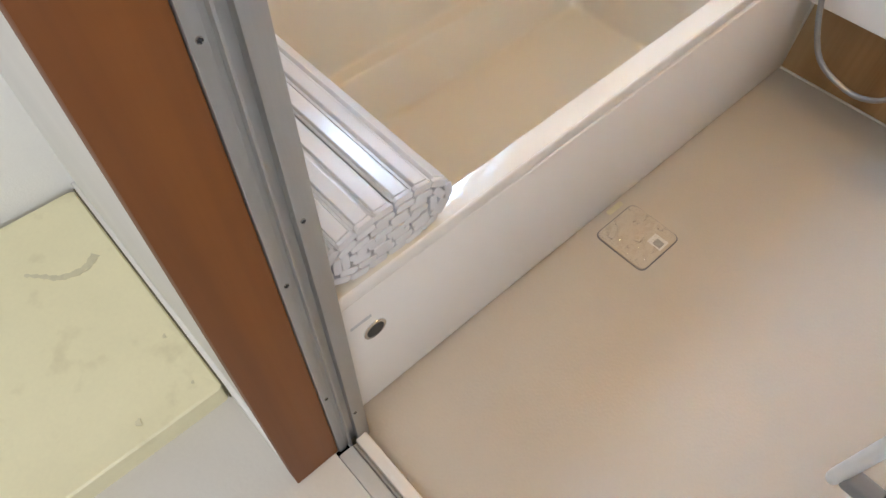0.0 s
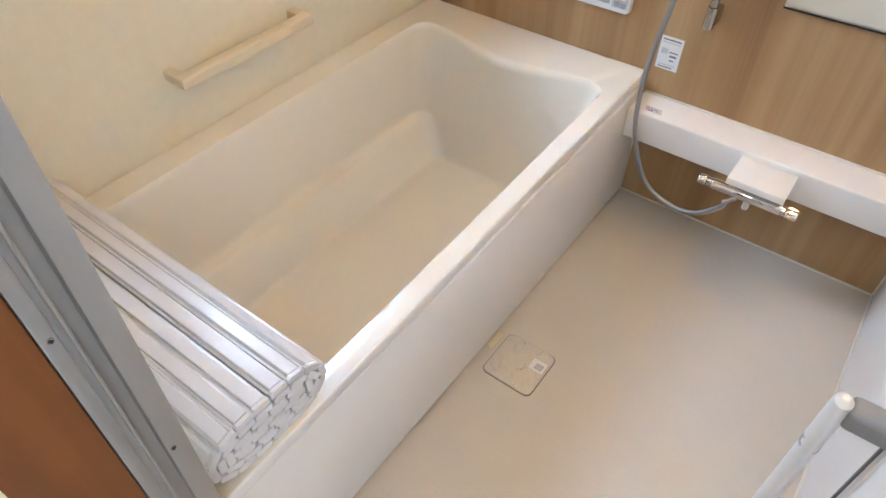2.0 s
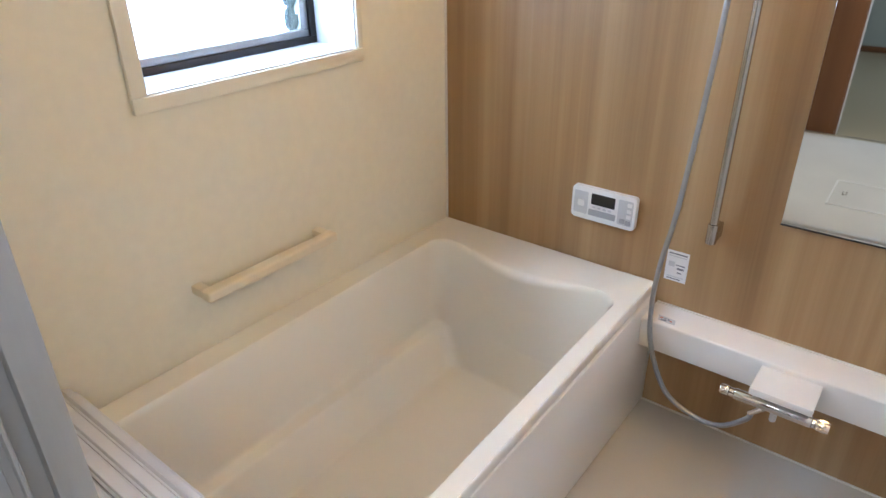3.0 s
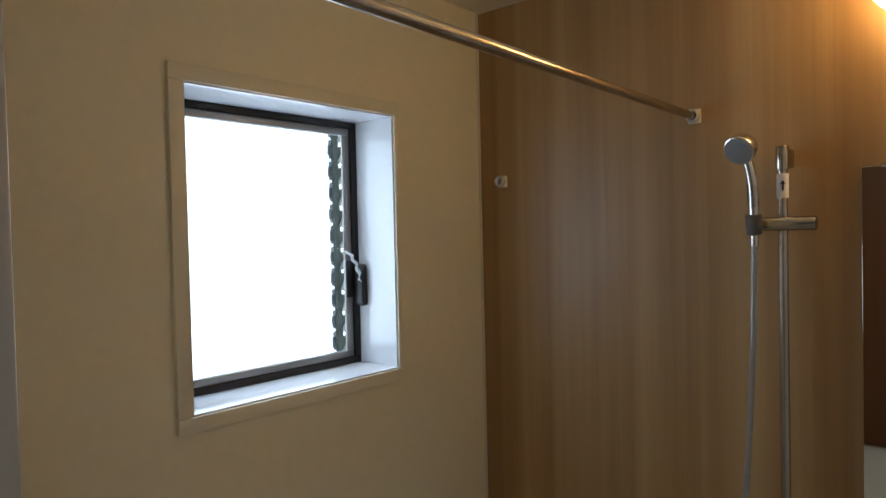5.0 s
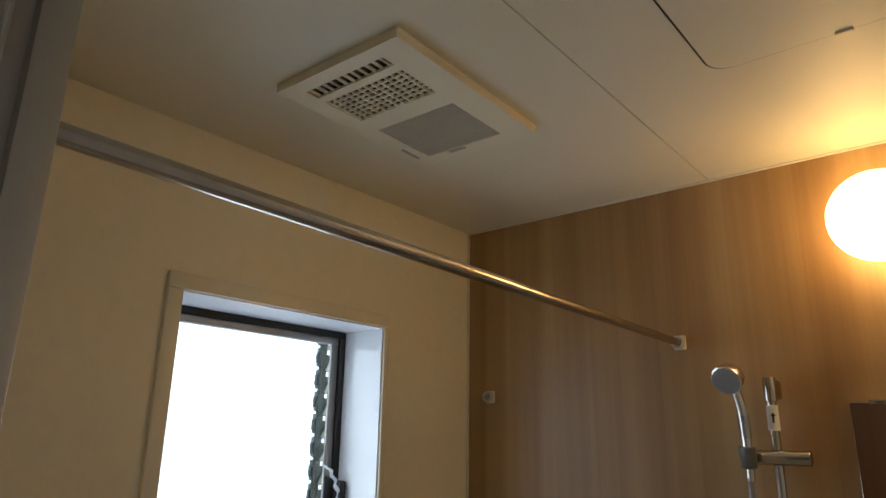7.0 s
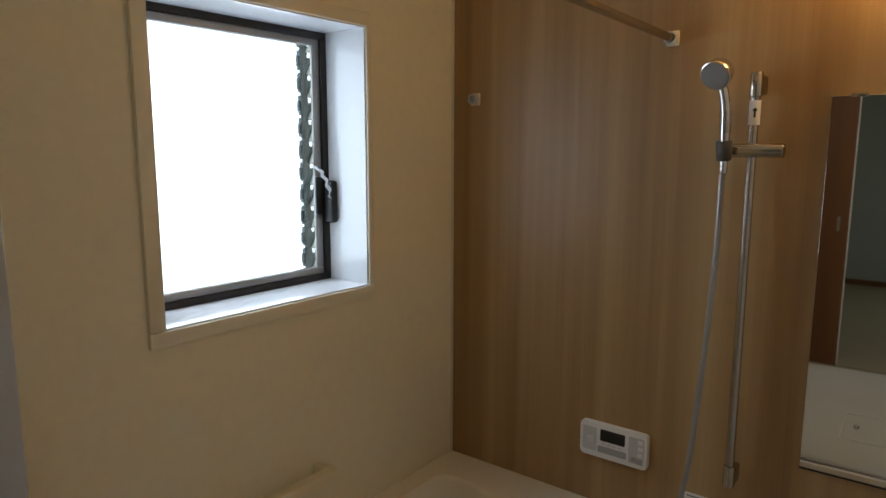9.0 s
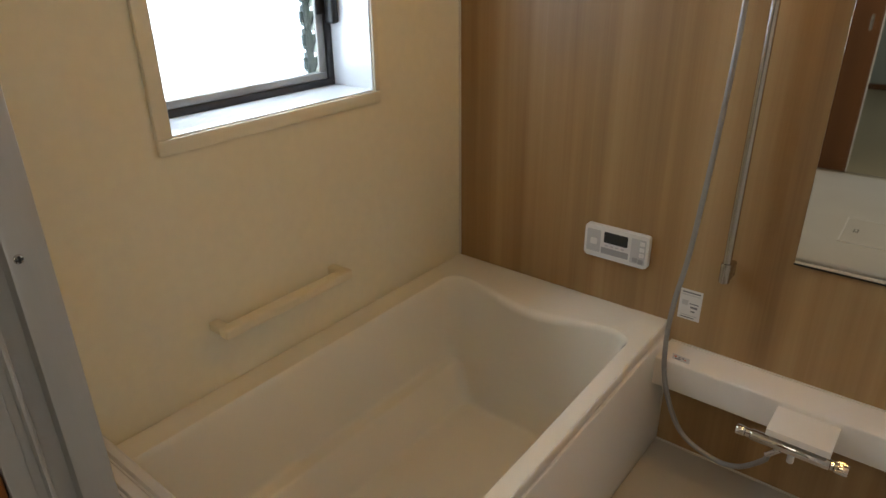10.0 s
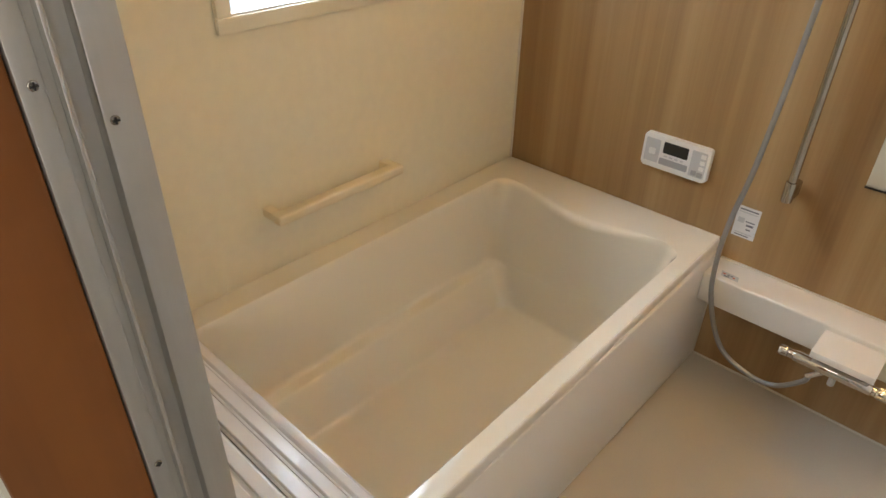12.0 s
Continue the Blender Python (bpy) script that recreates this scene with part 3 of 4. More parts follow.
# lever handle with a scrap of torn film
hnd = part("window_handle", box(-0.150, -0.112, 1.166, 1.1905, 1.275, 1.400, bevel=0.009, seg=3), BLACK, win, "black lever handle")
part("handle_base", box(-0.1575, -0.1505, 1.140, 1.188, 1.300, 1.410, bevel=0.003), BLACK, hnd)
film_pts = smooth_path([(-0.149, 1.118, 1.446), (-0.138, 1.136, 1.436), (-0.124, 1.146, 1.412), (-0.114, 1.152, 1.385), (-0.110, 1.156, 1.350)], 5)
bm = bmesh.new()
prev = None
for i, c in enumerate(film_pts):
    w = 0.012 + 0.004 * math.sin(i * 1.3) - 0.0004 * i
    pr = (bm.verts.new(c + Vector((-0.6 * w, -0.76 * w, 0.004))), bm.verts.new(c + Vector((0.6 * w, 0.76 * w, -0.004))))
    if prev:
        bm.faces.new((prev[0], prev[1], pr[1], pr[0]))
    prev = pr
bmesh.ops.solidify(bm, geom=bm.faces[:], thickness=0.0008)
part("torn_film", bm, SCRAP, hnd, "scrap of torn white protective film")
part("lock_plate", box(-0.1585, -0.154, 1.136, 1.152, 1.44, 1.50, bevel=0.002), SASH, win)
# louver standing outside the glass
lou = thing("window_louver", "dark green outdoor louver frame behind the glass", "louver", (-0.24, 1.15, WZ0 + 0.02))
part("post", box(-0.262, -0.250, 1.179, 1.2035, WZ0, WZ1, bevel=0.002), GREEN, lou)
part("end_post", box(-0.262, -0.252, 1.2195, 1.2265, WZ0, WZ1, bevel=0.001), GREEN, lou)
for k in range(11):
    z = WZ0 + 0.035 + 0.066 * k
    b = box(-0.003, 0.003, -0.019, 0.019, -0.0055, 0.0055, bevel=0.001)
    b.transform(Matrix.Translation((-0.2465, 1.209, z)) @ pose(0, 0, 0, 58, 0, 0))
    part("blade", b, LOUV, lou, "grey-green slanted blade")
    part("back_plate", box(-0.261, -0.2525, 1.2038, 1.2192, z - 0.012, z + 0.036, bevel=0.001), GREEN, lou)
    part("side_plate", box(-0.260, -0.243, 1.1685, 1.1785, z - 0.004, z + 0.054, bevel=0.001), GREEN, lou)
    part("blade_hook", box(-0.256, -0.246, 1.1615, 1.168, z + 0.006, z + 0.038, bevel=0.001), GREEN, lou)

# ---- bathtub ----
RIM = 0.44
tub = thing("bathtub", "glossy cream acrylic bathtub with sloped sides, empty", "bathtub", (0.39, 0.8, 0))


def tub_loop(x0, x1, y0, y1, r, z, wave=0.0, dip=0.0):
    out = []
    for x, y in rounded(x0, x1, y0, y1, r, 12, 22):
        t = max(0.0, min(1.0, (x - 0.16) / 0.52))
        k = math.sin(math.pi * min(1.0, t * 1.0)) ** 1.5 if y > y1 - r else 0.0
        out.append((x, y - wave * k, z - dip * k))
    return out


loops = []
inner = tub_loop(0.078, 0.752, 0.13, 1.452, 0.055, RIM, 0.055, 0.012)
ox0, ox1, oy0, oy1 = 0.002, 0.797, 0.002, D - 0.002
cx, cy = (ox0 + ox1) / 2, (oy0 + oy1) / 2
outer = []
for x, y, z in inner:
    dx, dy = x - cx, y - cy
    s = min((ox1 - cx) / abs(dx) if dx else 9e9, (oy1 - cy) / abs(dy) if dy else 9e9)
    outer.append([cx + dx * s, cy + dy * s, RIM])
for cxx, cyy in ((ox0, oy0), (ox1, oy0), (ox0, oy1), (ox1, oy1)):
    near = min(outer, key=lambda p: (p[0] - cxx) ** 2 + (p[1] - cyy) ** 2)
    near[0], near[1] = cxx, cyy
bm = bmesh.new()
rows = [[(x, y, z - 0.05) for x, y, z in outer], [(x, y, z - (0.003 if x < 0.70 else 0.0003)) for x, y, z in outer], [(x + (cx - x) * 0.008, y + (cy - y) * 0.004, z) for x, y, z in outer],
        [(x + (cx - x) * 0.022, y + (cy - y) * 0.011, z) for x, y, z in outer],
        tub_loop(0.060, 0.765, 0.112, 1.468, 0.065, RIM, 0.055, 0.0), tub_loop(0.070, 0.7575, 0.122, 1.458, 0.06, RIM, 0.055, 0.004), inner,
        tub_loop(0.082, 0.748, 0.136, 1.448, 0.055, RIM - 0.005, 0.055, 0.014), tub_loop(0.085, 0.743, 0.145, 1.443, 0.055, RIM - 0.018, 0.050, 0.014),
        tub_loop(0.090, 0.722, 0.18, 1.427, 0.05, 0.33, 0.012, 0), tub_loop(0.096, 0.698, 0.22, 1.412, 0.05, 0.21, 0, 0), tub_loop(0.0985, 0.687, 0.24, 1.404, 0.048, 0.160, 0, 0),
        tub_loop(0.100, 0.684, 0.243, 1.402, 0.046, 0.148, 0, 0), tub_loop(0.104, 0.682, 0.246, 1.401, 0.045, 0.142, 0, 0), tub_loop(0.108, 0.676, 0.248, 1.400, 0.044, 0.1395, 0, 0),
        tub_loop(0.131, 0.674, 0.252, 1.398, 0.042, 0.1325, 0, 0), tub_loop(0.136, 0.673, 0.254, 1.397, 0.042, 0.129, 0, 0), tub_loop(0.140, 0.672, 0.256, 1.395, 0.042, 0.122, 0, 0),
        tub_loop(0.198, 0.655, 0.29, 1.366, 0.045, 0.014, 0, 0), tub_loop(0.202, 0.652, 0.296, 1.362, 0.045, 0.007, 0, 0), tub_loop(0.208, 0.645, 0.302, 1.356, 0.045, 0.003, 0, 0),
        tub_loop(0.225, 0.630, 0.315, 1.345, 0.05, 0.001, 0, 0), tub_loop(0.30, 0.56, 0.40, 1.25, 0.05, -0.002, 0, 0)]
for k in range(1, 9):     # the long rim rounds off a little towards the basin
    rows[k] = [(x, y, z - 1.2 * max(0.0, 0.797 - x) ** 2 * max(0.0, min(1.0, (1.50 - y) / 0.1)) if x > 0.70 else z) for x, y, z in rows[k]]
for k in range(9):        # the front rim runs a hair out of square
    rows[k] = [(x + 0.016 * (0.95 - y) * max(0.0, min(1.0, (x - 0.45) / 0.27)), y, z) for x, y, z in rows[k]]
rings = [[bm.verts.new(p) for p in r] for r in rows]
for a, b in zip(rings, rings[1:]):
    for k in range(len(a)):
        j = (k + 1) % len(a)
        bm.faces.new((a[k], a[j], b[j], b[k]))
bm.faces.new(rings[-1])
part("basin", bm, TUB, tub)
# front panel with its top flange, a finger slot and the round port
bm = box(0.781, 0.806, 0.002, D - 0.013, 0.012, 0.404, bevel=0.004, seg=3)
for v in bm.verts:
    v.co.x += 0.004 * (1 - v.co.z / 0.404) + 0.008 * (0.8 - v.co.y) * v.co.z / 0.404
apron = part("apron", bm, APRON, tub, "white front panel")
# rim lip that overhangs the panel, with a shadow joint below it
prof = [(0.7972, 0.4075), (0.7972, RIM - 0.0003), (0.7990, RIM - 0.0009), (0.8004, RIM - 0.0024), (0.8012, RIM - 0.005), (0.8015, RIM - 0.009), (0.8010, 0.4115), (0.7998, 0.4085)]
bm = bmesh.new()
ends = [[bm.verts.new((x + 0.016 * (0.95 - y), y, z)) for x, z in prof] for y in (0.002, D - 0.013)]
for k in range(len(prof)):
    j = (k + 1) % len(prof)
    bm.faces.new((ends[0][k], ends[0][j], ends[1][j], ends[1][k]))
bm.faces.new(ends[0])
bm.faces.new(ends[1])
part("flange", bm, APRON, apron, "rounded white rim flange")
# grey strip below the panel, shadow at the floor put in as colour
part("foot_shade", box(0.765, 0.795, 0.002, D - 0.013, 0.0, 0.0115), GREYP, apron, "grey strip for the shade at the panel's foot")
port = part("port_ring", rod((0.810, 0.081, 0.281), (0.8145, 0.081, 0.281), 0.024, seg=32, bevel=0.0015), CHROME, apron, "chrome ring of the port")
part("port_hole", rod((0.8140, 0.081, 0.281), (0.8150, 0.081, 0.281), 0.018, seg=32), BLACK, port, "dark opening of the port")
part("mark_bar", box(0.809, 0.8127, 0.035, 0.078, 0.328, 0.336), LGREY, apron, "small grey printed mark")

# ---- rolled bath lid ----
lid = thing("rolled_shutter", "white slatted bath cover, rolled up on the tub rim", "bath cover", (0.4, 0.14, RIM), )
LX0, LX1 = 0.012, 0.803


def slat(y, z, a, w=0.033, h=0.0152):
    e, t = w / 2 - 0.0002, w / 2 - 0.0066
    outline = [(-t, h / 2), (t, h / 2), (t + 0.0012, h / 2 - 0.0012), (t + 0.0020, h / 2 - 0.0080), (e, h / 2 - 0.0088), (e, -h / 2 + 0.001), (e - 0.001, -h / 2),
               (-e + 0.001, -h / 2), (-e, -h / 2 + 0.001), (-e, h / 2 - 0.0088), (-t - 0.0020, h / 2 - 0.0080), (-t - 0.0012, h / 2 - 0.0012)]
    ca, sa = math.cos(a), math.sin(a)
    bm = bmesh.new()
    off = random.uniform(-0.0015, 0.0015)
    cap = [(-e + 0.0045, h / 2 - 0.001), (e - 0.0045, h / 2 - 0.001), (e, h / 2 - 0.0050), (e, -h / 2 + 0.0015), (e - 0.0022, -h / 2), (-e + 0.0022, -h / 2), (-e, -h / 2 + 0.0015), (-e, h / 2 - 0.0050)]
    for shape, x0, x1, soft in ((outline, LX0 + off + 0.007, LX1 + off - 0.0085, 0.0), (cap, LX1 + off - 0.0083, LX1 + off, 0.0009), (cap, LX0 + off, LX0 + off + 0.0068, 0.0009)):
        rim_ = [[bm.verts.new((x, y + p * ca - q * sa, z + p * sa + q * ca)) for p, q in shape] for x in (x0, x1)]
        n = len(shape)
        for k in range(n):
            bm.faces.new((rim_[0][k], rim_[0][(k + 1) % n], rim_[1][(k + 1) % n], rim_[1][k]))
        e0, e1 = bm.faces.new(rim_[0]), bm.faces.new(rim_[1])
        if soft:
            bmesh.ops.bevel(bm, geom=list(e1.edges) + list(e0.edges), offset=soft, segments=1, profile=0.5, affect='EDGES')
    part("slat", bm, LID, lid, smooth=False)


def ring_of(cy, cz, hy, hz, step, start, count=None):
    """Slats along a flattened loop about (cy, cz)."""
    pts = [(cy + hy * math.copysign(abs(math.cos(a)) ** 0.72, math.cos(a)), cz + hz * math.copysign(abs(math.sin(a)) ** 0.85, math.sin(a)))
           for a in (2 * math.pi * k / 400 for k in range(401))]
    lens = [0]
    for p, q in zip(pts, pts[1:]):
        lens.append(lens[-1] + math.dist(p, q))
    n = count or int(lens[-1] / step)
    for k in range(n):
        s = (start + lens[-1] * k / n) % lens[-1]
        i = next(j for j, v in enumerate(lens) if v >= s)
        i = max(1, min(i, 399))
        y, z = pts[i]
        a = math.atan2(pts[i + 1][1] - pts[i - 1][1], pts[i + 1][0] - pts[i - 1][0])
        slat(y, z, a + math.pi, w=min(0.0343, lens[-1] / n + 0.0004))


ring_of(0.140, 0.4985, 0.115, 0.0525, 0.0345, 0.006)
ring_of(0.140, 0.4985, 0.0995, 0.0375, 0.0345, 0.015)
ring_of(0.140, 0.4985, 0.0840, 0.0225, 0.0345, 0.0)
ring_of(0.138, 0.4985, 0.067, 0.0078, 0.0345, 0.01)
# filler block, its dull colour stands in for shade in the roll's gaps
part("lid_hollow_shade", box(LX0 + 0.015, LX1 - 0.015, 0.045, 0.235, 0.462, 0.535, bevel=0.02), LIDSHADE, lid, "dull block, its colour standing for shade between the rolled slats")

# ---- window wall handrail ----
rail = thing("handrail", "beige plastic handrail on the cream wall", "handrail", (0.0, 0.79, 0.62))
part("grip", box(0.042, 0.077, 0.573, 0.995, 0.606, 0.634, bevel=0.006, seg=3), RAIL, rail)
part("end_arm", box(0.0, 0.0416, 0.574, 0.602, 0.608, 0.632, bevel=0.004), RAIL, rail)
part("end_arm", box(0.0, 0.0416, 0.966, 0.994, 0.608, 0.632, bevel=0.004), RAIL, rail)

# ---- counter, tap and shower ----
counter = thing("counter", "white resin counter along the wood wall", "counter", (1.2, 1.55, 0.283))
part("top", box(0.8022, W - 0.0065, 1.484, D, 0.281, 0.377, bevel=0.006, seg=3), COUNTER, counter)
part("upstand", box(0.8065, W - 0.0065, D - 0.0075, D - 0.001, 0.3772, 0.381), CAULK, counter)

tap = thing("shower_tap", "chrome thermostatic shower tap under a white cover", "tap", (1.2, 1.40, 0.3))
part("cover", box(1.140, 1.287, 1.368, 1.4838, 0.342, 0.362, bevel=0.002, seg=2), COUNTER, tap, "white shelf cover")
part("tap_body", rod((1.105, 1.398, 0.307), (1.290, 1.398, 0.307), 0.0150, seg=28, bevel=0.003), CHROME, tap)
for a, b, r in ((1.068, 1.092, 0.0135), (1.298, 1.330, 0.0140)):
    kn = part("knob", rod((a, 1.398, 0.307), (b, 1.398, 0.307), r, seg=24, bevel=0.004), CHROME, tap, "chrome turning knob")
    for k in range(8):
        an = 2 * math.pi * k / 8
        part("rib", rod((a + 0.006, 1.398 + r * math.cos(an), 0.307 + r * math.sin(an)), (b - 0.006, 1.398 + r * math.cos(an), 0.307 + r * math.sin(an)), 0.0011, seg=8), CHROME, kn)
part("collar", rod((1.0925, 1.398, 0.307), (1.1045, 1.398, 0.307), 0.0120, seg=24), CHROME, tap)
part("collar", rod((1.2905, 1.398, 0.307), (1.2975, 1.398, 0.307), 0.0120, seg=24), CHROME, tap)
part("mount", box(1.155, 1.275, 1.40, 1.59, 0.300, 0.341, bevel=0.008), CHROME, tap)
part("outlet", rod((1.205, 1.398, 0.268), (1.205, 1.398, 0.296), 0.0085, seg=16, bevel=0.002), LGREY, tap)
part("hose_nut", rod((1.150, 1.398, 0.262), (1.178, 1.398, 0.292), 0.0072, seg=14), CHROME, tap)

bar = thing("shower_rail", "chrome shower slide rail on the wood wall", "shower rail", (0.934, 1.55, 0.64))
part("pole", rod((0.934, 1.553, 0.675), (0.934, 1.553, 1.635), 0.0105, seg=24), STEEL, bar)
for z0, z1 in ((0.632, 0.690), (1.614, 1.671)):
    en = part("end_bracket", rod((0.934, 1.553, z0), (0.934, 1.553, z1), 0.0145, seg=24, bevel=0.003), STEEL, bar)
    part("wall_foot", box(0.924, 0.949, 1.556, 1.5998, z0 + 0.006, z1 - 0.006, bevel=0.005), STEEL, en)
tagp = part("arrow_sleeve", rod((0.934, 1.553, 1.549), (0.934, 1.553, 1.606), 0.0128, seg=24), PAPERW, bar, "white paper sleeve with a black arrow")
b = bmesh.new()
vs = [b.verts.new((x, -0.0134, 1.578 + z)) for x, z in ((-0.0022, -0.012), (0.0022, -0.012), (0.0022, 0.003), (0.0062, 0.003), (0, 0.012), (-0.0062, 0.003), (-0.0022, 0.003))]
f = b.faces.new(vs)
bmesh.ops.solidify(b, geom=[f], thickness=0.0008)
b.transform(Matrix.Translation((0.934, 1.553, 0)) @ pose(0, 0, 0, 0, 0, 14))
part("arrow_mark", b, BLACK, tagp, "black printed arrow", smooth=False)
sl = part("slider", rod((0.866, 1.545, 1.489), (1.006, 1.545, 1.489), 0.0165, seg=24, bevel=0.003), STEEL, bar, "chrome sliding holder")
part("holder_cup", rod((0.880, 1.520, 1.465), (0.880, 1.512, 1.513), 0.0175, 0.019, seg=24, bevel=0.003), DGREY, sl, "dark grey handset holder")

hand = thing("hand_shower", "chrome hand shower with a round grey spray plate", "hand shower", (0.882, 1.51, 1.48))
part("handle", tube(smooth_path([(0.881, 1.516, 1.469), (0.8825, 1.508, 1.527), (0.8835, 1.496, 1.582), (0.880, 1.486, 1.622), (0.871, 1.478, 1.657)], 6), 0.0112, 18), CHROME, hand)
face_dir = Vector((-0.16, -0.84, -0.50)).normalized()
c = Vector((0.869, 1.462, 1.663))
hd = part("head", rod(c - face_dir * 0.022, c + face_dir * 0.012, 0.031, 0.0365, seg=36, bevel=0.004), CHROME, hand)
part("spray_plate", rod(c + face_dir * 0.0115, c + face_dir * 0.0145, 0.0325, seg=36, bevel=0.001), MGREY, hd, "grey spray plate")
part("wrap", tube(smooth_path([(0.8825, 1.507, 1.532), (0.883, 1.501, 1.562), (0.8835, 1.496, 1.582)], 4), 0.0128, 14), FILM, hand, "clear protective film")

hose = thing("shower_hose", "grey shower hose hanging in a loop to the tap", "hose", (0.88, 1.5, 0.2))
hp = smooth_path([(0.881, 1.517, 1.468), (0.880, 1.515, 1.42), (0.880, 1.505, 1.245), (0.872, 1.495, 1.02), (0.868, 1.47, 0.86), (0.860, 1.455, 0.715), (0.845, 1.445, 0.585),
                  (0.841, 1.440, 0.458), (0.862, 1.425, 0.335), (0.925, 1.420, 0.207), (1.02, 1.415, 0.166), (1.09, 1.405, 0.182), (1.145, 1.399, 0.238), (1.155, 1.398, 0.262)], 26)
part("hose_tube", tube(hp, 0.0068, 12, 0.05), HOSE, hose)
part("hose_end", rod((0.881, 1.517, 1.435), (0.881, 1.517, 1.470), 0.0095, seg=16, bevel=0.002), CHROME, hose)

# ---- wood wall fittings ----


def turned(b):
    """The mirror leans a hair off the wall's line."""
    b.transform(Matrix.Translation((1.26, 1.589, 1.167)) @ pose(0, 0, 0, -0.3, 0, 0.9) @ Matrix.Translation((-1.26, -1.589, -1.167)))
    return b


mir = thing("mirror", "tall frameless wall mirror", "mirror", (1.26, 1.59, 0.72))
part("glass", turned(box(1.086, 1.436, 1.589, 1.594, 0.7225, 1.611, bevel=0.0008)), MIRROR, mir, smooth=False)
part("bottom_channel", turned(box(1.085, 1.437, 1.5886, 1.596, 0.718, 0.7222)), BLACK, mir)
part("backing", box(1.09, 1.432, 1.5972, 1.5998, 0.73, 1.605), GREYP, mir)
for x in (1.14, 1.38):
    part("clip", box(x - 0.016, x + 0.016, 1.584, 1.5995, 1.607, 1.616, bevel=0.001), STEEL, mir)

ctl = thing("bath_controller", "white bath control panel with a dark display", "control panel", (0.605, 1.58, 0.59))
cb = part("case", plate_xz(0.503, 0.708, 0.589, 0.692, D, 0.020, 0.010, 0.004), WHITE, ctl)
part("display", plate_xz(0.567, 0.643, 0.643, 0.678, 1.5802, 0.0012, 0.003, 0), BLACK, cb, "black display")
part("side_panel", plate_xz(0.511, 0.556, 0.606, 0.678, 1.5802, 0.001, 0.004, 0), LGREY, cb)
part("key_panel", plate_xz(0.654, 0.700, 0.601, 0.680, 1.5802, 0.001, 0.004, 0), LGREY, cb)
part("key_strip", plate_xz(0.560, 0.648, 0.606, 0.626, 1.5802, 0.001, 0.003, 0), GREYP, cb)
for x, z in ((0.689, 0.668), (0.689, 0.649), (0.689, 0.631)):
    part("key", plate_xz(x - 0.007, x + 0.007, z - 0.006, z + 0.006, 1.5792, 0.0022, 0.002, 0.0005), WHITE, cb, "white key")
part("key", plate_xz(0.662, 0.678, 0.606, 0.620, 1.5792, 0.0022, 0.002, 0.0005), GREYP, cb, "grey key")
part("key", plate_xz(0.680, 0.696, 0.604, 0.618, 1.5792, 0.0022, 0.002, 0.0005), GREYP, cb, "grey key")
part("key", plate_xz(0.524, 0.545, 0.630, 0.650, 1.5792, 0.0022, 0.004, 0.0005), WHITE, cb, "white key")
for k in range(4):
    part("print_bar", box(0.572 + 0.017 * k, 0.582 + 0.017 * k, 1.5788, 1.5802, 0.632, 0.636), LGREY, cb)

lab = thing("wall_label", "small white printed label on the wood wall", "label", (0.844, 1.6, 0.46))
lb = part("sheet", box(0.812, 0.876, 1.5986, 1.5998, 0.461, 0.558), PAPERW, lab)
for k, (a, bb, z, h) in enumerate(((0.818, 0.870, 0.549, 0.004), (0.818, 0.870, 0.541, 0.003), (0.842, 0.868, 0.514, 0.003), (0.846, 0.866, 0.503, 0.006), (0.820, 0.838, 0.515, 0.016),
                                   (0.848, 0.860, 0.490, 0.004), (0.820, 0.868, 0.475, 0.003), (0.820, 0.860, 0.468, 0.003))):
    part("print_bar", box(a, bb, 1.5979, 1.5988, z - h / 2, z + h / 2), LGREY if k in (1, 4, 6) else INK, lb)

stk = thing("counter_sticker", "small white caution sticker on the counter", "sticker", (0.865, 1.5, 0.38))
sb = slab_plan([(0.838, 1.530), (0.889, 1.526), (0.895, 1.502), (0.846, 1.503)], 0.3772, 0.3780)
sh = part("sheet", sb, LGREY, stk)
for x, y, w, m in ((0.850, 1.518, 0.008, RED), (0.862, 1.517, 0.006, INK), (0.872, 1.517, 0.007, INK), (0.880, 1.512, 0.006, RED), (0.860, 1.508, 0.016, INK)):
    part("print_bar", box(x - w / 2, x + w / 2, y - 0.003, y + 0.003, 0.3779, 0.3784), m, sh)


def rod_holder(at, s):
    """A square holder with a ring, on a wall that faces s along y."""
    h = thing("rod_holder", "white square rod holder with a ring", "rod holder", at, group="drying rod holders")
    x, y, z = at
    part("base", box(x - 0.016, x + 0.018, min(y, y + s * 0.008), max(y, y + s * 0.008), z - 0.019, z + 0.019, bevel=0.0035, seg=3), IVORY, h)
    b = bmesh.new()
    rings_ = []
    for q, r in ((0.008, 0.0165), (0.024, 0.0165), (0.024, 0.0125), (0.010, 0.0125)):
        rings_.append([b.verts.new((x + r * math.cos(2 * math.pi * k / 24), y + s * q, z + r * math.sin(2 * math.pi * k / 24))) for k in range(24)])
    for p, q in zip(rings_, rings_[1:]):
        for k in range(24):
            b.faces.new((p[k], p[(k + 1) % 24], q[(k + 1) % 24], q[k]))
    part("ring", b, LGREY, h)
    part("ring_floor", rod((x, y + s * 0.008, z), (x, y + s * 0.0105, z), 0.0124, seg=20), GREYP, h)
    return h


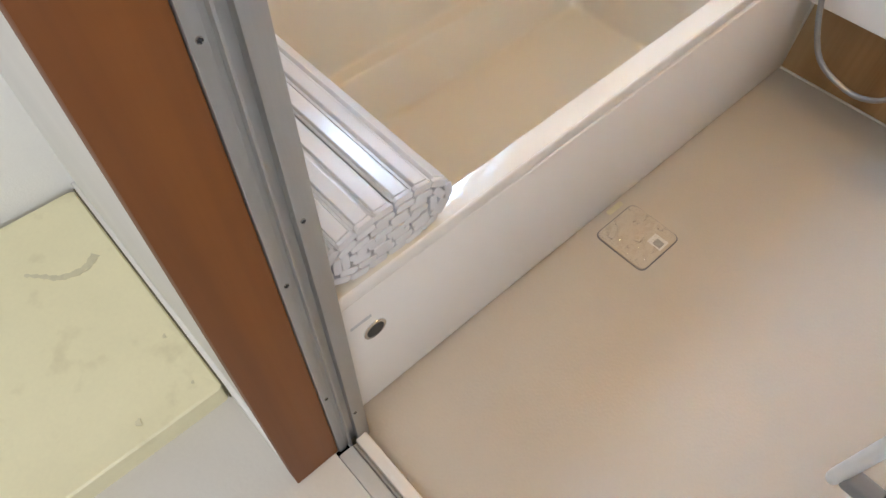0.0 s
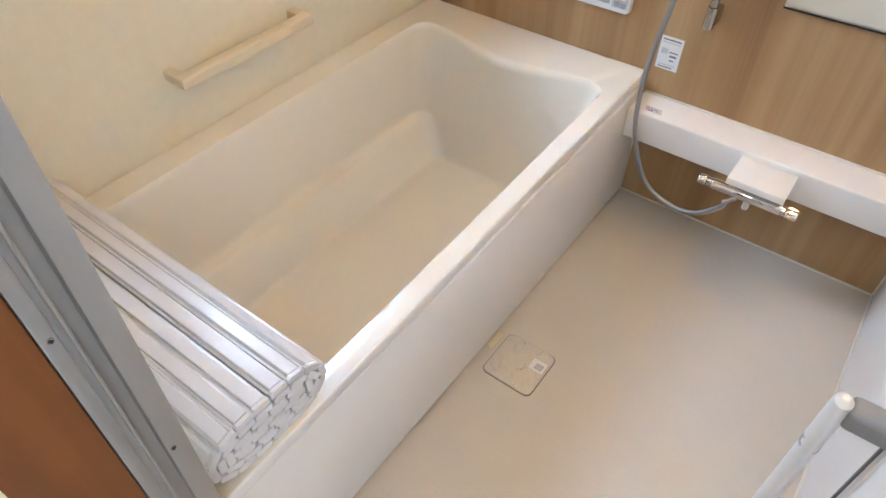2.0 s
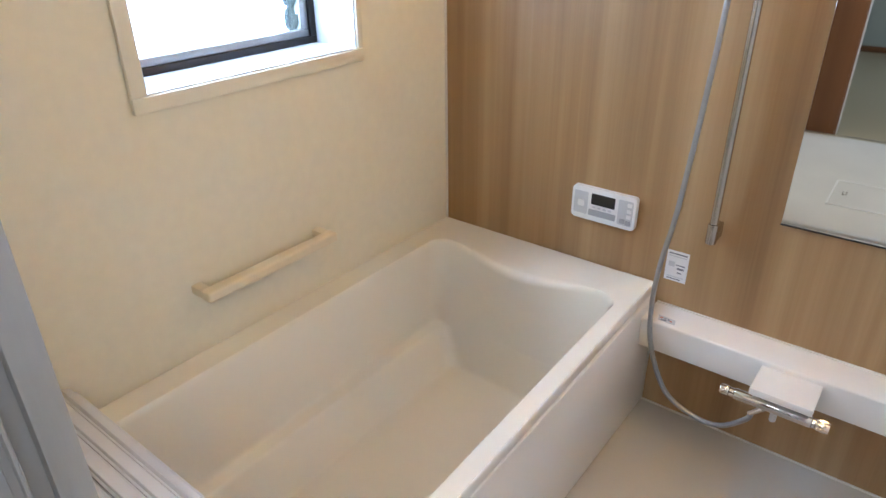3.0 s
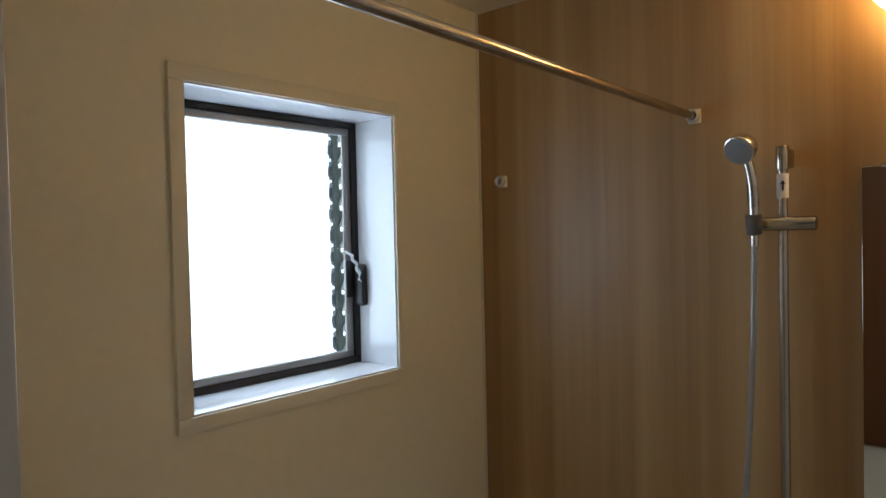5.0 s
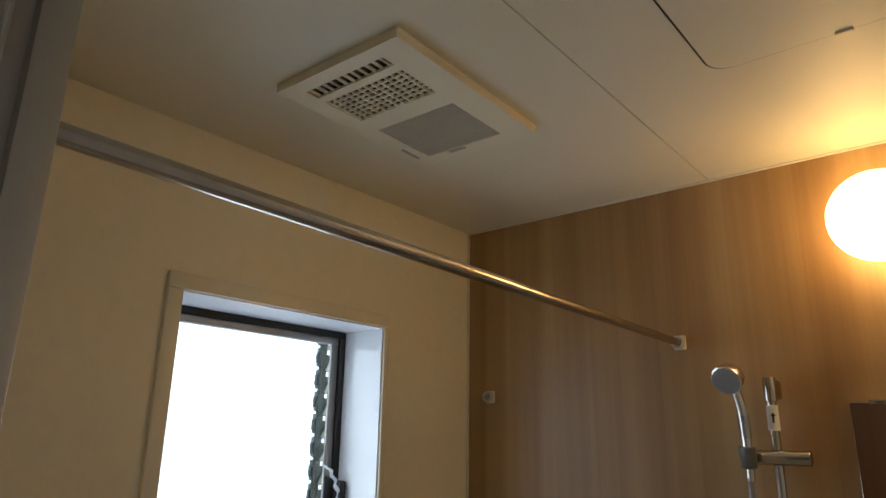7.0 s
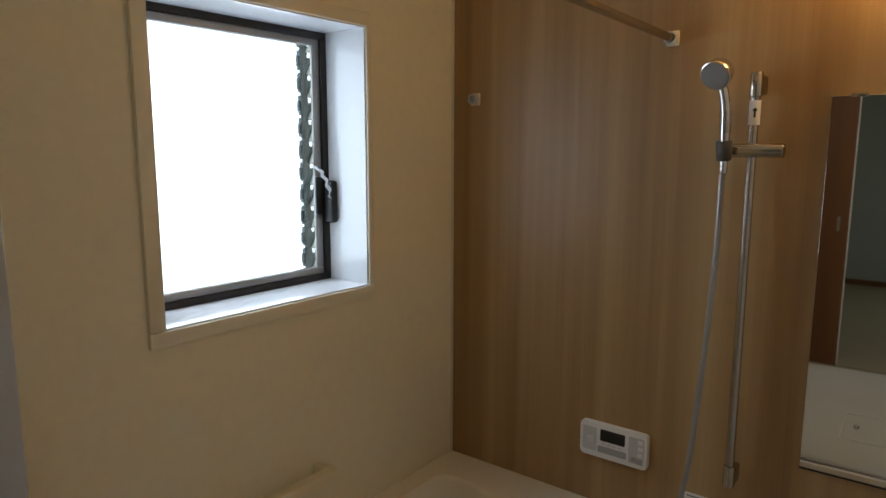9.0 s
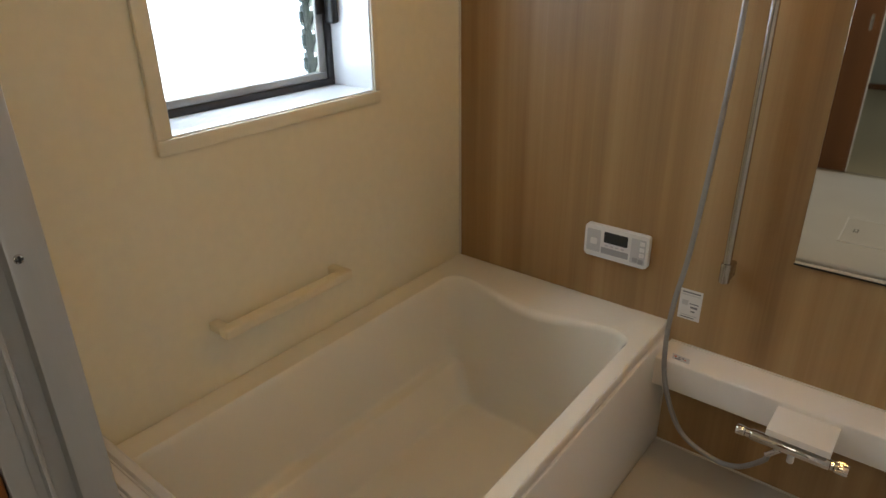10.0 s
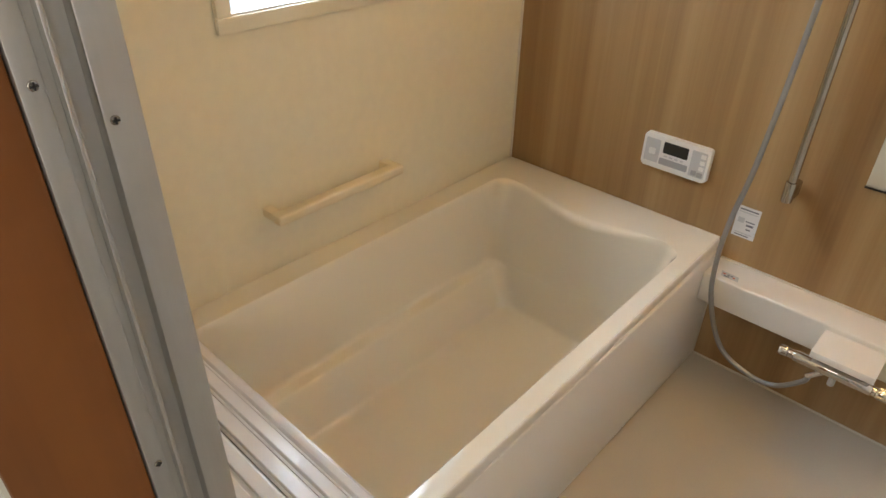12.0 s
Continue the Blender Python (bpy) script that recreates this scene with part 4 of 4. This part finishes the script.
RODX, RODZ = 0.714, 1.774
rod_holder((RODX, D, RODZ), -1)
rod_holder((0.094, D, 1.648), -1)
rod_holder((RODX + 0.008, 0.0, RODZ + 0.011), 1)
rod_holder((0.094, 0.0, 1.648), 1)
dr = thing("drying_rod", "satin steel drying rod across the bathroom", "drying rod", (RODX, 0.8, RODZ))
part("outer_tube", rod((RODX + 0.008, 0.012, RODZ + 0.011), (RODX + 0.004, 0.80, RODZ + 0.0055), 0.0114, seg=24), STEEL, dr)
part("inner_tube", rod((RODX + 0.004, 0.79, RODZ + 0.0055), (RODX, D - 0.012, RODZ), 0.0103, seg=24), STEEL, dr)

# ---- lamp ----
lamp = thing("wall_lamp", "round warm white glass globe lamp, lit, on the wood wall", "wall lamp", (1.208, 1.6, 2.01))
part("mount", rod((1.208, 1.5995, 2.011), (1.208, 1.575, 2.011), 0.075, seg=36, bevel=0.004), WHITE, lamp)
bm = bmesh.new()
bmesh.ops.create_uvsphere(bm, u_segments=40, v_segments=24, radius=0.104, matrix=Matrix.Translation((1.208, 1.522, 2.011)) @ Matrix.Diagonal((1, 0.72, 1, 1)))
part("globe", bm, GLOBE, lamp, "glowing opal globe")

# ---- ceiling fittings ----
vent = thing("ceiling_dryer", "white bathroom ceiling dryer with grilles", "ventilator", (0.47, 0.78, H))
VX0, VX1, VY0, VY1, VZ = 0.314, 0.645, 0.549, 1.020, H - 0.020
# panel with its openings left free
xs = [VX0, 0.366, 0.579, VX1]
ys = [VY0, 0.583, 0.615, 0.634, 0.740, 0.794, 0.974, VY1]
bm = bmesh.new()
for j in range(7):
    if j in (1, 3, 5):
        add_box(bm, xs[0] + 0.006, xs[1], ys[j], ys[j + 1], VZ, VZ + 0.006)
        add_box(bm, xs[2], xs[3] - 0.006, ys[j], ys[j + 1], VZ, VZ + 0.006)
    else:
        add_box(bm, xs[0] + 0.006, xs[3] - 0.006, max(ys[j], VY0 + 0.006), min(ys[j + 1], VY1 - 0.006), VZ, VZ + 0.006)
bmesh.ops.remove_doubles(bm, verts=bm.verts[:], dist=0.0001)
pnl = part("panel", bm, IVORY, vent, smooth=False)
rimb = bmesh.new()
for a in ((VX0, VX1, VY0, VY0 + 0.0058), (VX0, VX1, VY1 - 0.0058, VY1), (VX0, VX0 + 0.0058, VY0 + 0.006, VY1 - 0.006), (VX1 - 0.0058, VX1, VY0 + 0.006, VY1 - 0.006)):
    add_box(rimb, *a, VZ, H)
part("skirt", rimb, IVORY, vent)
# black sheet above the openings stands in for the shade inside
part("inside_shade", box(0.356, 0.596, 0.58, 0.985, VZ + 0.0125, H - 0.0005), BLACK, vent, "black sheet for the shade inside the dryer")
for k in range(11):
    x = 0.374 + 0.0194 * k
    b = bmesh.new()
    arc = [(0.0, 0.0), (0.0003, 0.0014), (0.0009, 0.0028), (0.002, 0.004)]
    lean = 0.0016 * math.sin(k * 1.7)
    fr = [[b.verts.new((x + p + lean * q * 200 + t, yy, VZ + 0.0005 + q)) for p, q in arc] for yy in (0.5835, 0.6145) for t in (0.0, 0.0022)]
    for k2 in range(3):
        b.faces.new((fr[0][k2], fr[0][k2 + 1], fr[2][k2 + 1], fr[2][k2]))
        b.faces.new((fr[1][k2], fr[3][k2], fr[3][k2 + 1], fr[1][k2 + 1]))
    b.faces.new((fr[0][0], fr[2][0], fr[3][0], fr[1][0]))
    part("louver", b, IVORY, vent)
gr = part("mesh_frame", box(0.3682, 0.3722, 0.6342, 0.7398, VZ + 0.0005, VZ + 0.006), IVORY, vent)
for k in range(1, 12):
    x = 0.368 + 0.018 * k
    part("grille_bar", box(x - 0.0020, x + 0.0020, 0.6342, 0.7398, VZ + 0.0006, VZ + 0.006), IVORY, gr)
for k in range(0, 8):
    y = 0.6365 + 0.0145 * k
    part("grille_bar", box(0.3725, 0.5838, y - 0.0018, y + 0.0018, VZ + 0.0012, VZ + 0.0052), IVORY, gr)
fil = part("filter_back", box(0.3682, 0.5838, 0.7942, 0.9738, VZ + 0.008, VZ + 0.012), FILTER, vent, "grey-beige filter mesh")
for k in range(24):
    y = 0.7975 + 0.0075 * k
    part("filter_slat", box(0.3685, 0.5835, y - 0.0023, y + 0.0023, VZ + 0.001, VZ + 0.0065), FILTER, fil)
part("filter_tab", box(0.425, 0.472, 0.980, 0.988, VZ - 0.003, VZ - 0.0002, bevel=0.001), GREYP, vent, "grey filter tab")
part("filter_tab", box(0.336, 0.344, 0.905, 0.968, VZ - 0.003, VZ - 0.0002, bevel=0.001), GREYP, vent, "grey filter tab")

# the dryer hangs a little out of square
skew = Matrix.Translation((0.314, 0.549, 0)) @ pose(0, 0, 0, 0, 0, 1.5) @ Matrix.Translation((-0.314, -0.549, 0))
for ob in vent.children_recursive:
    ob.data.transform(skew)

hatch = thing("ceiling_hatch", "cream ceiling inspection hatch with a dark joint", "hatch", (1.25, 0.78, H))
part("joint", slab_plan(rounded(1.0215, 1.5025, 0.5295, 1.0465, 0.046, 8, 4), H - 0.003, H - 0.0002), BLACK, hatch, "dark joint line", smooth=False)
part("door_panel", slab_plan(rounded(1.0265, 1.4975, 0.5345, 1.0415, 0.043, 8, 4), H - 0.0055, H - 0.0031, 0.001), CEIL, hatch)
part("latch", box(1.232, 1.260, 1.036, 1.050, H - 0.009, H - 0.0042, bevel=0.002), IVORY, hatch)

# ---- floor drain ----
drain = thing("floor_drain", "square beige drain cover under clear film on the floor", "drain cover", (0.913, 0.785, 0))
part("joint", slab_plan(rounded(0.839, 0.985, 0.711, 0.860, 0.018, 8, 4), 0.0002, 0.0012), INK, drain, "dark joint line", smooth=False)
part("cover", slab_plan(rounded(0.842, 0.982, 0.714, 0.857, 0.016, 8, 4), 0.0013, 0.004, 0.001), FLOOR, drain)
part("sticker", box(0.936, 0.975, 0.790, 0.825, 0.0041, 0.0046), PAPERW, drain, "small white sticker")
part("sticker_mark", box(0.949, 0.970, 0.795, 0.815, 0.0046, 0.0050), GREYP, drain, "grey printed square")
bm = bmesh.new()
bmesh.ops.create_grid(bm, x_segments=44, y_segments=44, size=0.5, matrix=Matrix.Translation((0.908, 0.783, 0.0066)) @ Matrix.Diagonal((0.125, 0.132, 1, 1)))
for v in bm.verts:
    q = Vector((v.co.x * 30 + v.co.y * 12, v.co.y * 14, 0.3))
    v.co.z += 0.0075 * (1 - abs(noise.noise(q))) ** 14 + 0.0060 * abs(noise.noise(v.co * 36)) + 0.0015 * noise.noise(v.co * 90)
bmesh.ops.solidify(bm, geom=bm.faces[:], thickness=0.0003)
flm = part("film", bm, FILM, drain, "crumpled clear film")
flm.visible_shadow = False
# thin plate whose colour stands for the soft shadow between drain and tub
part("drain_shade", slab_plan(rounded(0.812, 0.826, 0.786, 0.842, 0.006, 5, 2), 0.0003, 0.0009), STAIN_SHADE, drain, "thin coloured mark for the shadow beside the tub")

# ---- washing machine pan ----
pan = thing("washing_machine_pan", "pale yellow-green plastic washing machine pan on the floor", "washing machine pan", (0.32, -0.48, SILL))
PX0, PX1, PY0, PY1, PZ = 0.004, 0.645, -0.80, -0.163, SILL + 0.055
bm = bmesh.new()
rows = [[(x, y, SILL) for x, y in rounded(PX0, PX1, PY0, PY1, 0.012, 6, 10)],
        [(x, y, PZ - 0.004) for x, y in rounded(PX0, PX1, PY0, PY1, 0.012, 6, 10)],
        [(x, y, PZ) for x, y in rounded(PX0 + 0.004, PX1 - 0.004, PY0 + 0.004, PY1 - 0.004, 0.012, 6, 10)],
        [(x, y, PZ) for x, y in rounded(PX0 + 0.022, PX1 - 0.022, PY0 + 0.022, PY1 - 0.022, 0.03, 6, 10)],
        [(x, y, PZ - 0.003) for x, y in rounded(PX0 + 0.03, PX1 - 0.03, PY0 + 0.03, PY1 - 0.03, 0.03, 6, 10)],
        [(x, y, PZ - 0.0035) for x, y in rounded(PX0 + 0.09, PX1 - 0.09, PY0 + 0.09, PY1 - 0.09, 0.03, 6, 10)],
        [(x, y, PZ - 0.0025) for x, y in rounded(PX0 + 0.10, PX1 - 0.10, PY0 + 0.10, PY1 - 0.10, 0.03, 6, 10)]]
rings = [[bm.verts.new(p) for p in r] for r in rows]
for a, b in zip(rings, rings[1:]):
    for k in range(len(a)):
        j = (k + 1) % len(a)
        bm.faces.new((a[k], a[j], b[j], b[k]))
bm.faces.new(rings[-1])
part("tray", bm, PAN, pan)
part("edge_joint", box(PX0, PX1, PY1 + 0.0003, PY1 + 0.0036, SILL, PZ - 0.002), OLIVE, pan, "dark gap against the wall")
sweep = smooth_path([(0.158, -0.338, 0), (0.185, -0.312, 0), (0.214, -0.283, 0), (0.224, -0.237, 0), (0.206, -0.205, 0)], 6)
left, right = [], []
for i, c in enumerate(sweep):
    w = 0.003 + 0.007 * i / len(sweep) + 0.0015 * math.sin(i * 2.1)
    d = (sweep[min(i + 1, len(sweep) - 1)] - sweep[max(i - 1, 0)]).normalized()
    left.append((c.x - d.y * w, c.y + d.x * w))
    right.append((c.x + d.y * w, c.y - d.x * w))
for k in range(0, len(left) - 3, 3):
    part("stain", slab_plan(left[k:k + 4] + right[k:k + 4][::-1], PZ - 0.0035, PZ - 0.0012), STAIN_SHADE, pan, "faint curved stain", smooth=False)
for x, y, r in ((0.478, -0.192, 0.005), (0.604, -0.312, 0.008), (0.600, -0.200, 0.004)):
    part("stain", slab_plan([(x + r * (1 + 0.4 * math.sin(k * 2.3)) * math.cos(k * 0.7), y + r * (0.7 + 0.3 * math.cos(k * 1.7)) * math.sin(k * 0.7)) for k in range(9)], PZ - 0.001, PZ + 0.0004), STAIN_SHADE, pan, "small dried spot", smooth=False)
